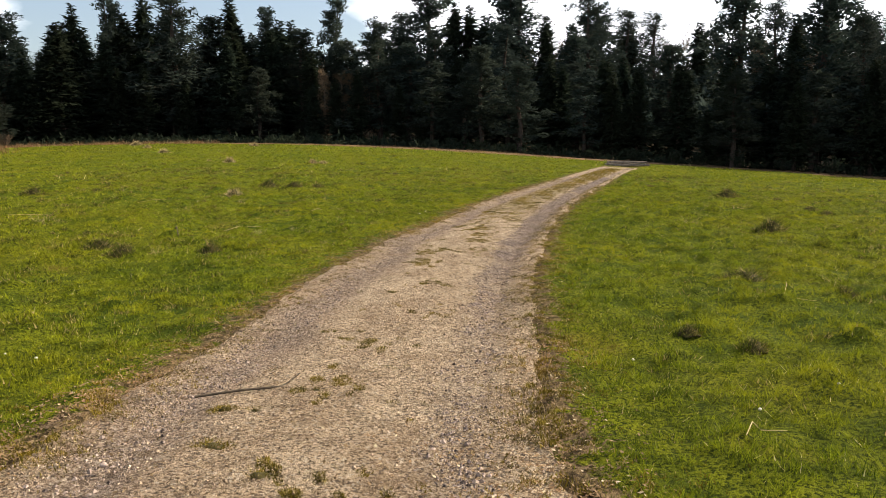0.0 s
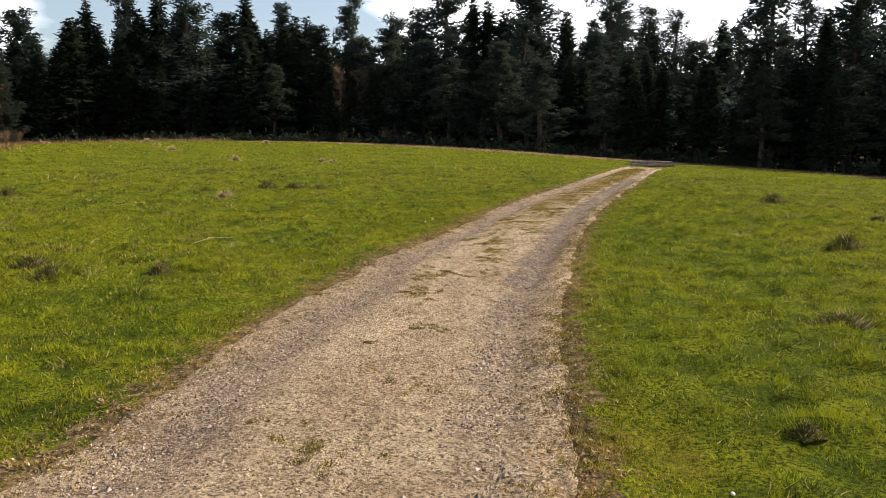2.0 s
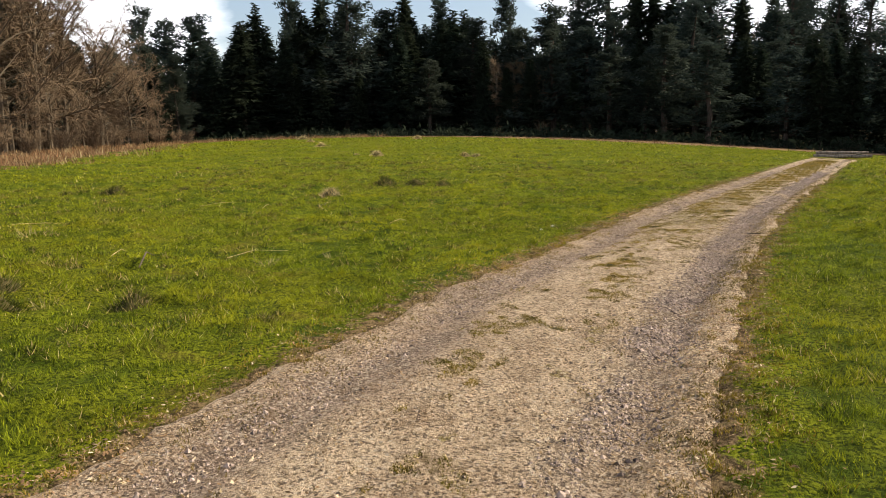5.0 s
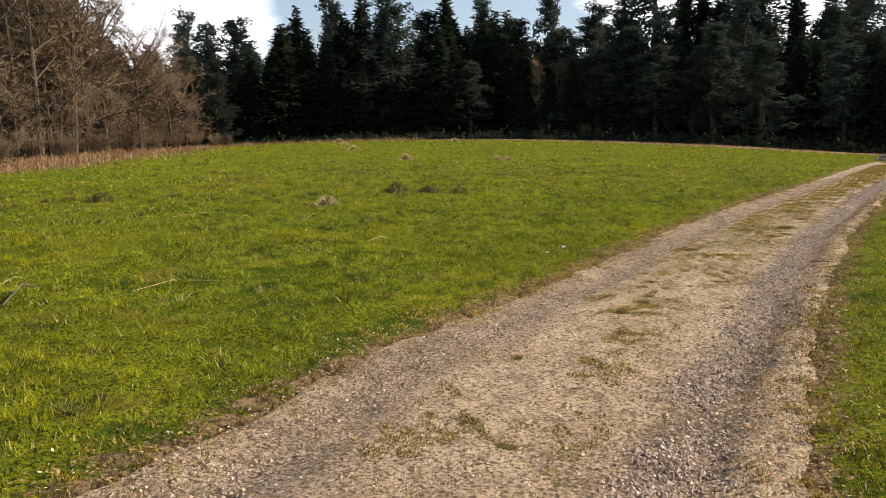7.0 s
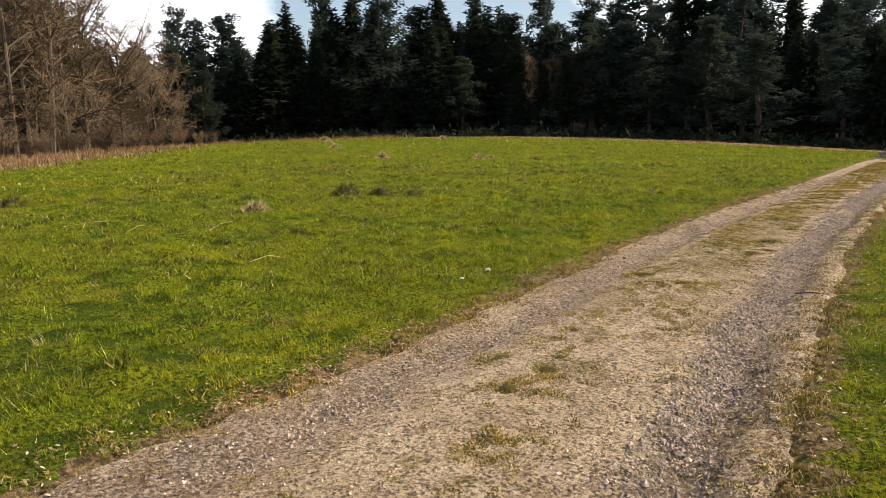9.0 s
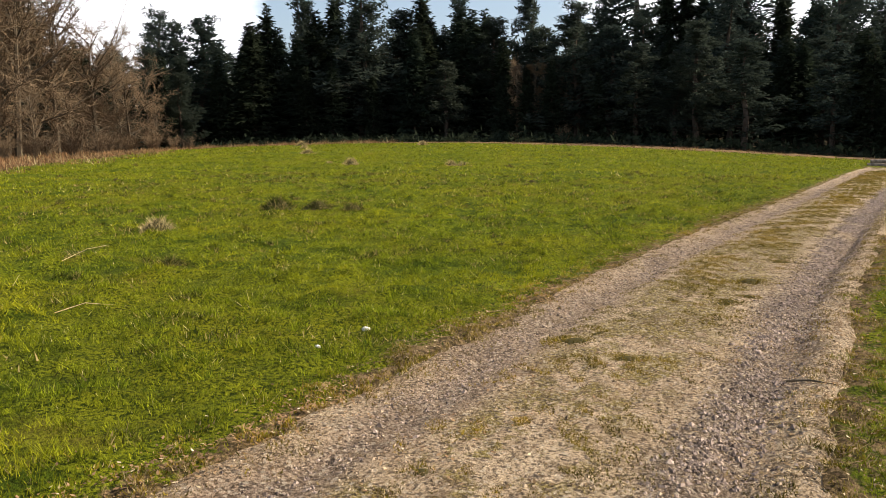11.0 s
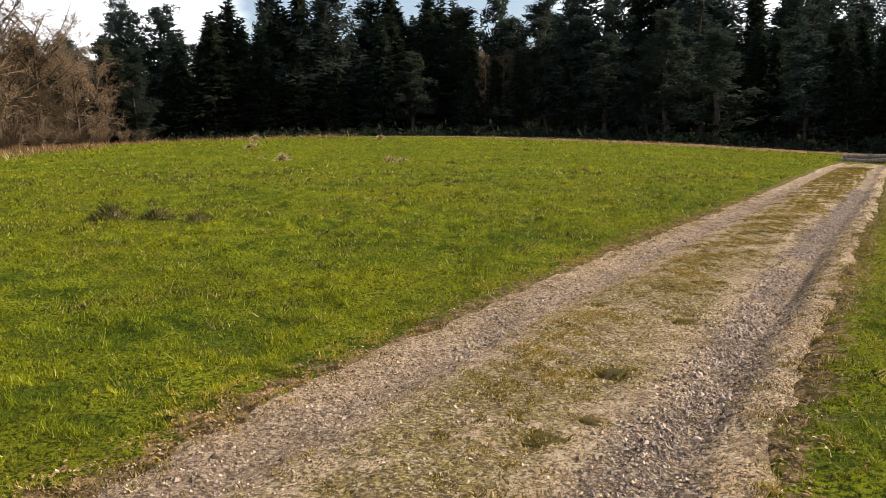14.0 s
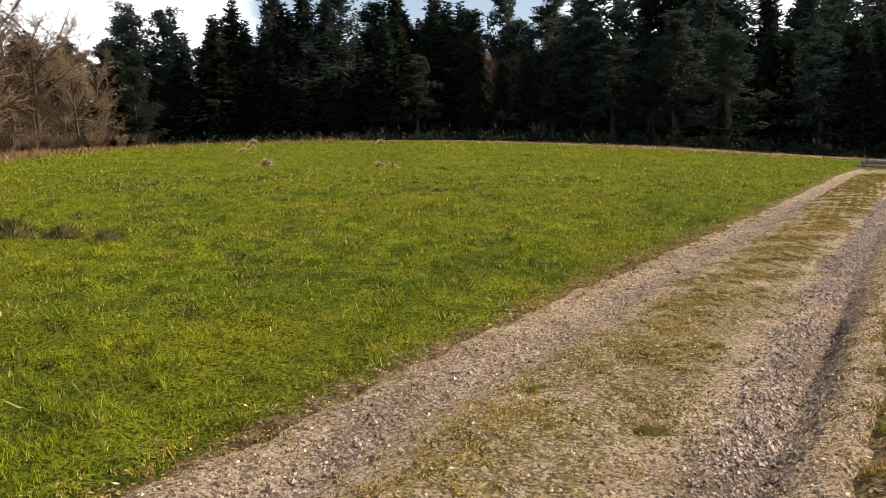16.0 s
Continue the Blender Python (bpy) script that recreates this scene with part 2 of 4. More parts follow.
class Shape:
    """Collects triangles and quads (as two triangles) of one part."""

    def __init__(self):
        self.v, self.f = [], []

    def kite(self, base, tip, side, wide):
        """A pointed leaf-like piece from base to tip, widest two fifths of the way."""
        i, k = len(self.v), base + (tip - base) * 0.4
        self.v += [base, k + side * wide, tip, k - side * wide]
        self.f += [(i, i + 1, i + 2), (i, i + 2, i + 3)]

    def spray(self, base, tip, side, wide):
        """One pointed spray of needles or a fine twig."""
        i = len(self.v)
        self.v += [base - side * wide, base + side * wide, tip]
        self.f.append((i, i + 1, i + 2))

    def limb(self, points, radii, sides=3):
        """A tapered branch through the points."""
        rings = []
        for k, p in enumerate(points):
            ahead = (points[min(k + 1, len(points) - 1)] - points[max(k - 1, 0)]).normalized()
            a = ahead.cross(Vector((0.31, 0.77, 0.55))).normalized()
            b = ahead.cross(a)
            rings.append(len(self.v))
            self.v += [p + (a * math.cos(j * math.tau / sides) + b * math.sin(j * math.tau / sides)) * radii[k] for j in range(sides)]
        for r, s in zip(rings, rings[1:]):
            for j in range(sides):
                q = (j + 1) % sides
                self.f += [(r + j, r + q, s + q), (r + j, s + q, s + j)]

    def cap(self, centre, ring, sides):
        i = len(self.v)
        self.v.append(centre)
        self.f += [(ring + j, ring + (j + 1) % sides, i) for j in range(sides)]

    def link(self, name, material, parent=None, label="", smooth=False):
        ob = sheet(name, self.v, self.f, material, smooth)
        ob.parent = parent
        return tagged(ob, label)


def empty(name, label, category, group=""):
    ob = new(name)
    ob.empty_display_size = 0.2
    return tagged(ob, label, category, group)


def ease(a, b, v):
    k = np.clip((v - a) / (b - a), 0, 1)
    return k * k * (3 - 2 * k)


# ---- lie of the land ----
def land(x, y):
    """Height of the field and of the wooded slope behind it."""
    x, y = np.asarray(x, float), np.asarray(y, float)
    hill = 1.45 * np.exp(-((x + 28) / 38) ** 2 - ((y - 92) / 42) ** 2)
    right = np.log1p(np.exp(np.clip((np.minimum(x, 60) - 2) / 2.5, -30, 30))) * 2.5
    return -0.26 * ease(-2, 7, y) + hill - 0.05 * right * ease(14, 52, y) + 15 * ease(150, 250, y)


def height(x, y):
    return float(land(x, y))


WAY_Y = np.array([-30, -6, 4.5, 8.6, 12, 15, 18.8, 23.2, 31.4, 48.5, 58, 66, 75])
WAY_LEFT = np.array([-3.6, -2.4, -1.98, -1.5, -0.97, -0.12, 0.74, 1.99, 4.5, 9.2, 12.2, 15.3, 19.8])
WAY_RIGHT = np.array([-0.9, 0.25, 0.62, 1.02, 1.60, 2.2, 3.1, 4.35, 6.75, 11.5, 14.6, 18.0, 22.8])


def across(x, y):
    """0 on the left edge of the track, 1 on the right one."""
    a, b = np.interp(y, WAY_Y, WAY_LEFT), np.interp(y, WAY_Y, WAY_RIGHT)
    return (x - a) / (b - a)


def across_left(y):
    return float(np.interp(y, WAY_Y, WAY_LEFT))


EDGE = [(-40, -40), (-30, 10), (-27, 34), (-30, 44), (-33, 52), (-37, 62), (-43, 74), (-40, 83), (-28, 86), (-14, 84), (-5, 77), (4, 72), (11, 70),
        (20, 72), (28, 68), (33, 56), (36, 40), (44, 10), (60, -40)]


def outside(x, y):
    """Metres beyond the edge of the field; negative inside it."""
    x, y = np.asarray(x, float), np.asarray(y, float)
    far, inside = np.full(np.shape(x), 1e9), np.zeros(np.shape(x), bool)
    loop = list(zip(EDGE, EDGE[1:] + EDGE[:1]))
    for (ax, ay), (bx, by) in loop:
        dx, dy = bx - ax, by - ay
        k = np.clip(((x - ax) * dx + (y - ay) * dy) / (dx * dx + dy * dy), 0, 1)
        far = np.minimum(far, np.hypot(x - ax - k * dx, y - ay - k * dy))
        if ay != by:
            inside ^= ((ay > y) != (by > y)) & (x < ax + (y - ay) / (by - ay) * dx)
    return np.where(inside, -far, far)


def waves(x, y, scale, seed):
    """Soft unevenness from a few crossing waves, about -1 to 1."""
    rng = np.random.RandomState(seed)
    total = 0
    for _ in range(9):
        a, f, p = rng.uniform(0, math.tau), rng.uniform(0.6, 1.9) / scale, rng.uniform(0, math.tau)
        total = total + np.sin((x * math.cos(a) + y * math.sin(a)) * f * math.tau + p)
    return total / 4.5


def turf_height(x, y):
    rough = 0.022 * waves(x, y, 1.3, 3) + 0.016 * waves(x, y, 0.45, 4) + 0.03 * waves(x, y, 4.0, 5) + 0.014 * waves(x, y, 0.27, 6)
    u = across(x, y)
    off = ease(0.0, 1.2, (np.abs(u - 0.5) - 0.5) * 2.45)
    lumps = np.clip(waves(x, y, 0.75, 12) - 0.15, 0, 2) ** 1.3 * 0.075 + np.clip(waves(x, y, 0.38, 13) - 0.2, 0, 2) * 0.03
    return land(x, y) + rough + lumps * off


def track_height(x, y, u):
    """The track's surface: two ruts, a crown between them and a washed-out hole in the deeper rut."""
    rut = 0.045 * np.exp(-((u - 0.19) / 0.07) ** 2) + 0.06 * np.exp(-((u - 0.845) / 0.055) ** 2) * ease(3, 10, y)
    hole = 0.07 * np.exp(-((u - HOLE_U) / 0.035) ** 2 - ((y - HOLE_Y) / 1.3) ** 2)
    rough = 0.012 * waves(x, y, 0.6, 9) + 0.008 * waves(x, y, 0.2, 10)
    return land(x, y) + 0.005 - rut - hole + rough + 0.02 * np.exp(-((u - 0.48) / 0.2) ** 2)


HOLE_U, HOLE_Y = 0.84, 22.6


def spread(start, end, step, reach, grow):
    """Even steps between start and end, then ever longer ones."""
    a = [start]
    while a[-1] < end:
        a.append(a[-1] + step)
    s = step
    while a[-1] < reach:
        s *= grow
        a.append(a[-1] + s)
    return a


def ground():
    right = spread(0, 8, 0.13, 2600, 1.08)
    left = [-v for v in spread(0, 10, 0.13, 2600, 1.08)][::-1]
    xs = np.array(left[:-1] + right)
    front = spread(0, 30, 0.13, 2600, 1.05)
    back = [-v for v in spread(0, 0.4, 0.2, 2600, 1.16)][::-1]
    ys = np.array(back[:-1] + front)
    X, Y = np.meshgrid(xs, ys)
    u = across(X, Y)
    wide = np.interp(Y, WAY_Y, WAY_RIGHT - WAY_LEFT)
    inside = np.minimum(u, 1 - u) * wide
    Z = turf_height(X, Y)
    Z = Z - 0.17 * ease(0.0, 0.25, inside) * (1 - ease(53.5, 55.0, Y))
    V = np.stack([X, Y, Z], -1).reshape(-1, 3)
    w, h = len(xs), len(ys)
    i = (np.arange(h - 1)[:, None] * w + np.arange(w - 1)[None]).ravel()
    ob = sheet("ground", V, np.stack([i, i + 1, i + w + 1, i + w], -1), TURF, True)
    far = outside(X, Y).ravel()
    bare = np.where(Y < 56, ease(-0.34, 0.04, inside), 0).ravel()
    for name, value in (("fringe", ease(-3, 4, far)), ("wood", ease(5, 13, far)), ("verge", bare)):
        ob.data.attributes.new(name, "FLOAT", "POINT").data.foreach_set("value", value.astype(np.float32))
    tagged(ob, "sunlit green grazed pasture with brown rough grass at the wood", "ground", kind="structure")


def road():
    ys = np.arange(-8, 56.4, 0.09)
    us = np.linspace(-0.14, 1.14, 62)
    U, Y = np.meshgrid(us, ys)
    a, b = np.interp(Y, WAY_Y, WAY_LEFT), np.interp(Y, WAY_Y, WAY_RIGHT)
    X = a + U * (b - a)
    inside = np.minimum(U, 1 - U) * (b - a) + 0.07 * waves(X, Y, 0.9, 7) + 0.035 * waves(X, Y, 0.3, 8)
    Z = track_height(X, Y, U) - 0.11 * (1 - ease(-0.16, 0.10, inside)) - 0.14 * ease(54.2, 56.2, Y)
    V = np.stack([X, Y, Z], -1).reshape(-1, 3)
    w, h = len(us), len(ys)
    i = (np.arange(h - 1)[:, None] * w + np.arange(w - 1)[None]).ravel()
    ob = sheet("road", V, np.stack([i, i + 1, i + w + 1, i + w], -1), TRACK, True)
    for name, value in (("across", U), ("mown", ease(5, 24, Y))):
        ob.data.attributes.new(name, "FLOAT", "POINT").data.foreach_set("value", value.ravel().astype(np.float32))
    tagged(ob, "sandy gravel farm track with two wheel ruts", "track", kind="structure")


ground()
road()


# ---- trees ----
def rand(a, b):
    return random.uniform(a, b)


def spruce(tall, seed):
    random.seed(seed)
    tree = empty("spruce_tree", "tall dark green spruce tree at the wood's edge", "tree", "trees of the wood")
    trunk, crown = Shape(), Shape()
    trunk.limb([Vector((0, 0, -1)), Vector((0.05, 0, tall * 0.5)), Vector((0, 0.05, tall * 0.98))], [tall * 0.014, tall * 0.009, 0.02], 7)
    z = tall * 0.08
    while z < tall * 0.99:
        k = z / tall
        reach = tall * 0.185 * (1 - k) ** 0.80 * min(1, 0.55 + k * 2) * rand(0.82, 1.12) + 0.18
        for b in range(6 if k < 0.8 else 5):
            a = rand(0, math.tau)
            long = reach * rand(0.6, 1.12)
            out = Vector((math.cos(a), math.sin(a), 0))
            side = Vector((-out.y, out.x, 0))
            droop = rand(0.15, 0.45) - 0.55 * k
            root = Vector((0, 0, z + rand(-0.25, 0.25)))
            spine = lambda s: root + out * (long * s) + Vector((0, 0, -droop * long * s + 0.34 * long * s * s))
            if k < 0.22 and random.random() < 0.5:
                trunk.limb([root, spine(0.8)], [0.03, 0.008])
                continue
            count = 5 + int(long * 2.6)
            for c in range(count):
                s = (c + rand(0.1, 0.9)) / count
                base = spine(s * 0.92) + side * (rand(-0.3, 0.3) * long * s * 0.5)
                way = (out * rand(0.35, 1) + side * rand(-0.8, 0.8) + Vector((0, 0, rand(-0.75, 0.30)))).normalized()
                size = (0.40 + 0.15 * long * (1 - 0.4 * s)) * rand(0.7, 1.25)
                flat = (way.cross(Vector((0, 0, 1))).normalized() + Vector((0, 0, rand(-1.2, 1.2)))).normalized()
                crown.spray(base, base + way * size, flat, size * rand(0.16, 0.30))
        z += rand(0.22, 0.38) * (1.15 - 0.35 * k)
    # the thick growth close to the trunk
    for n in range(420):
        k = rand(0.10, 0.9)
        a, r = rand(0, math.tau), tall * 0.09 * (1 - k) * rand(0.1, 1.0)
        base = Vector((math.cos(a) * r, math.sin(a) * r, tall * k))
        way = Vector((rand(-1, 1), rand(-1, 1), rand(-1, 0.5))).normalized()
        crown.spray(base, base + way * rand(0.8, 1.5), way.orthogonal().normalized(), rand(0.2, 0.4))
    trunk.link("trunk", BARK, tree)
    crown.link("crown", SPRUCE, tree)
    return tree


def pine(tall, seed):
    random.seed(seed)
    tree = empty("pine_tree", "tall pine tree with a clumpy dark crown", "tree", "trees of the wood")
    trunk, crown = Shape(), Shape()
    bend = [Vector((rand(-0.25, 0.25), rand(-0.25, 0.25), tall * s)) for s in (0.3, 0.6, 0.9)]
    axis = [Vector((0, 0, -1)), *bend, Vector((bend[2].x, bend[2].y, tall * 0.98))]
    trunk.limb(axis, [tall * 0.015, tall * 0.012, tall * 0.009, 0.05, 0.02], 7)
    low = rand(0.10, 0.22)
    for n in range(52):
        k = low + (1 - low) * (n / 52) ** 0.9
        a = rand(0, math.tau)
        rise = (k - low) / (1 - low)
        long = tall * (0.19 * (1 - rise) ** 0.62 + 0.02) * rand(0.6, 1.15)
        lift = rand(-0.25, 0.5) + rise * 0.4
        out = Vector((math.cos(a), math.sin(a), lift)).normalized()
        root = Vector((bend[1].x * min(1, k), bend[1].y * min(1, k), tall * k * 0.97))
        tip = root + out * long
        trunk.limb([root, root.lerp(tip, 0.5) + Vector((0, 0, -0.1)), tip], [0.06 * (1.2 - rise), 0.03, 0.01])
        for c in range(5):
            middle = root.lerp(tip, rand(0.12, 1.02)) + Vector((rand(-0.4, 0.4), rand(-0.4, 0.4), rand(-0.45, 0.6)))
            size = rand(0.45, 0.85) * (tall / 18) * (1.15 - 0.45 * rise)
            for q in range(20):
                way = Vector((rand(-1, 1), rand(-1, 1), rand(-0.5, 0.9))).normalized()
                base = middle + Vector((rand(-1, 1), rand(-1, 1), rand(-1, 1))) * size * 0.6
                crown.spray(base, base + way * size * rand(0.5, 0.95), way.orthogonal().normalized(), size * rand(0.10, 0.20))
    for n in range(14):
        a, k = rand(0, math.tau), rand(0.08, low)
        root = Vector((0, 0, tall * k))
        trunk.limb([root, root + Vector((math.cos(a), math.sin(a), rand(-0.3, 0.2))) * rand(0.6, 2.0)], [0.03, 0.006])
    trunk.link("trunk", BARK, tree)
    crown.link("crown", PINE, tree)
    return tree


def bare_tree(tall, seed, wide=0.5, dense=1.0):
    """A leafless tree: trunk, bowed limbs, branches off those, and fine twigs down to near the ground."""
    random.seed(seed)
    tree = empty("bare_tree", "leafless brown broadleaved tree with dense fine twigs", "tree", "trees of the wood")
    trunk, twigs = Shape(), Shape()
    lean = Vector((rand(-0.06, 0.06), rand(-0.06, 0.06), 1)).normalized()
    top = tall * 0.66
    trunk.limb([Vector((0, 0, -1)), lean * top * 0.4 + Vector((rand(-0.3, 0.3), 0, 0)), lean * top], [tall * 0.016, tall * 0.011, tall * 0.004], 6)
    limbs = int(22 * dense)
    for n in range(limbs):
        k = 0.10 + 0.90 * ((n + rand(0, 1)) / limbs) ** 0.85
        a = rand(0, math.tau)
        root = lean * top * k
        long = tall * wide * rand(0.6, 1.0) * (1 - 0.38 * k)
        out = Vector((math.cos(a), math.sin(a), rand(-0.05, 0.45) + k * 0.95)).normalized()
        bow = root + out * long * 0.5 + Vector((rand(-0.4, 0.4), rand(-0.4, 0.4), 0.05 * long))
        tip = root + out * long + Vector((rand(-0.5, 0.5), rand(-0.5, 0.5), rand(-0.12, 0.14) * long))
        trunk.limb([root, bow, tip], [tall * 0.0048, tall * 0.0028, 0.012], 3)
        for b in range(11):
            s = rand(0.15, 1.0)
            base = root.lerp(bow, s * 2) if s < 0.5 else bow.lerp(tip, s * 2 - 1)
            way = (out + Vector((rand(-1.1, 1.1), rand(-1.1, 1.1), rand(-0.8, 0.8)))).normalized()
            reach = long * rand(0.18, 0.36)
            far = base + way * reach
            twigs.spray(base, far, way.orthogonal().normalized(), 0.032)
            for c in range(9):
                p = base.lerp(far, rand(0.1, 1.0))
                to = (way * 0.7 + Vector((rand(-1, 1), rand(-1, 1), rand(-0.8, 0.8)))).normalized()
                size = rand(0.5, 1.2) * tall / 18
                twigs.spray(p, p + to * size, to.orthogonal().normalized(), rand(0.016, 0.028))
                q = p + to * size * rand(0.2, 0.6)
                to = (to + Vector((rand(-1, 1), rand(-1, 1), rand(-0.8, 0.8)))).normalized()
                twigs.spray(q, q + to * size * 0.7, to.orthogonal().normalized(), rand(0.014, 0.024))
    trunk.link("trunk", OAKBARK, tree)
    twigs.link("crown", TWIG, tree)
    return tree


KINDS = {"s": [spruce(20, 11), spruce(20, 12), spruce(20, 13)], "p": [pine(18, 21), pine(18, 22), pine(18, 23)],
         "b": [bare_tree(18, 31), bare_tree(18, 32, 0.42), bare_tree(18, 33, 0.46)]}
KINDS["l"] = [bare_tree(18, 34, 0.2, 0.7)]
TALL = {"s": 20, "p": 18, "b": 18, "l": 18}
first_use = {}


def plant(kind, x, y, tall, slim=1.0):
    """One tree of that kind and height on the ground; the first of each mould is the mould itself."""
    mould = random.choice(KINDS[kind])
    size = tall / TALL[kind]
    broad = size * slim * {"s": 1.4, "p": 1.48}.get(kind, 1.0)
    m = pose(x, y, height(x, y) - 0.05, 0, 0, rand(0, 360)) @ Matrix.Diagonal((broad * rand(0.88, 1.12), broad * rand(0.88, 1.12), size, 1))
    if mould.name in first_use:
        copy_thing(mould, m)
    else:
        first_use[mould.name] = True
        mould.matrix_basis = m


random.seed(5)
# the trees that stand up over the wood's skyline: place, height
for x, y, tall, kind in (
        (-60.1, 113.0, 15.8, "s"), (-56.5, 114.9, 18.5, "s"), (-53.1, 116.5, 20.8, "s"), (-48.8, 118.3, 23.4, "p"), (-44.2, 120.1, 22.1, "s"),
        (-41.2, 121.2, 20.6, "s"), (-38.8, 122.0, 18.2, "s"), (-36.8, 122.6, 19.7, "l"), (-32.3, 123.8, 22.2, "s"), (-27.0, 125.1, 21.8, "p"),
        (-23.2, 124.7, 18.6, "s"), (-18.4, 121.7, 17.7, "l"), (-15.6, 119.9, 17.0, "p"), (-12.9, 118.1, 18.1, "s"), (-9.5, 116.4, 16.5, "s")):
    plant(kind, x, y, tall, 0.80)
for x, y, tall, kind in (
        (-5.7, 114.4, 15.8, "p"), (-1.9, 112.1, 19.5, "p"), (1.7, 109.9, 19.3, "s"), (3.8, 109.2, 18.5, "s"), (5.8, 108.5, 17.3, "s"),
        (8.8, 107.2, 17.3, "p"), (10.6, 106.5, 18.5, "p"), (13.6, 105.1, 17.4, "s"), (16.5, 103.7, 16.2, "s"), (18.8, 102.4, 16.3, "p"),
        (33.2, 89.4, 16.7, "p"), (34.5, 87.7, 13.5, "s"), (35.5, 85.8, 17.9, "p"), (36.8, 83.8, 15.4, "s"), (38.2, 81.1, 17.0, "p"),
        (39.5, 78.6, 12.4, "s"), (40.2, 76.7, 15.6, "p"), (42.3, 72.6, 14.8, "p")):
    plant(kind, x, y, tall, 0.80)
for x, y, tall, kind in (
        (-88.6, 142.1, 20.8, "p"), (-85.0, 144.5, 20.0, "p"), (-79.0, 145.9, 19.7, "b"), (-72.8, 140.2, 18.1, "p"), (-69.7, 104.0, 14.6, "p"),
        (-66.5, 107.0, 15.0, "p"), (-63.5, 109.0, 15.2, "p"), (-61.0, 100.0, 11.0, "p"), (-57.5, 101.0, 10.0, "p"), (-55.0, 97.0, 8.0, "p")):
    plant(kind, x, y, tall, 0.80)

# brown broadleaved trees along the west side, lower towards the pines
for x, y, tall, kind in (
        (-47.0, 44.0, 18.0, "b"), (-49.0, 50.0, 19.5, "b"), (-51.5, 56.0, 21.0, "b"), (-50.0, 62.0, 20.0, "b"), (-54.0, 61.0, 22.0, "b"),
        (-52.0, 68.0, 20.5, "b"), (-56.5, 67.0, 23.0, "b"), (-54.5, 73.0, 20.5, "b"), (-59.0, 73.0, 23.0, "b"), (-56.5, 78.0, 19.5, "b"),
        (-61.0, 79.0, 22.5, "b"), (-56.0, 83.0, 17.5, "b"), (-60.5, 85.0, 20.5, "b"), (-55.5, 88.0, 13.0, "b"), (-60.0, 91.0, 17.0, "b"), (-57.0, 93.0, 10.5, "b"),
        (-66.0, 70.0, 19.0, "p"), (-66.0, 78.0, 18.5, "p"), (-66.5, 86.0, 15.5, "p"), (-67.0, 62.0, 19.0, "p"), (-63.0, 66.0, 19.5, "p")):
    plant(kind, x, y, tall)

# the body of the wood behind the edge of the field
LINE = [(-60, 40), (-58, 66), (-60, 84), (-62, 98), (-56, 108), (-42, 112), (-25, 110), (-10, 101), (0, 92), (10, 84), (20, 80), (30, 74), (40, 64), (48, 48), (56, 24)]
INWARD = [(-1, 0), (-1, 0), (-1, 0), (-1, 0.4), (-0.4, 1), (0, 1), (0, 1), (0.2, 1), (0.4, 1), (0.4, 1), (0.4, 1), (0.6, 0.9), (0.9, 0.5), (1, 0.3), (1, 0)]


def wood():
    for (a, b), (da, db) in zip(zip(LINE, LINE[1:]), zip(INWARD, INWARD[1:])):
        a, b, da, db = Vector(a), Vector(b), Vector(da).normalized(), Vector(db).normalized()
        steps = max(2, round((b - a).length / 3.7))
        for n in range(steps):
            for row in range(4):
                k = (n + rand(0, 1)) / steps
                deep = 1.5 + row * 5.5 + rand(-2, 2)
                p = a.lerp(b, k) + da.lerp(db, k).normalized() * deep
                away = p.length
                left = p.x < -52 and p.y < 90
                full = (0.160 if left else 0.112 if p.x < -56 else 0.142 if p.x < -24 else 0.115 if p.x < 12 else 0.098) * away + 1.3 - height(p.x, p.y)
                tall = full * rand(0.86, 1.0) if row else full * rand(0.55, 0.92)
                if row == 0 and random.random() < 0.25:
                    continue
                if left:
                    kind = random.choice("bbp" if row < 2 else "ppsp")
                elif -24 < p.x < -6:
                    kind = random.choice("llsp" if row else "lsp")
                elif p.x < -24:
                    kind = random.choice("ssssp")
                else:
                    kind = random.choice("psssp" if row > 1 else "sp")
                plant(kind, p.x, p.y, tall)


wood()


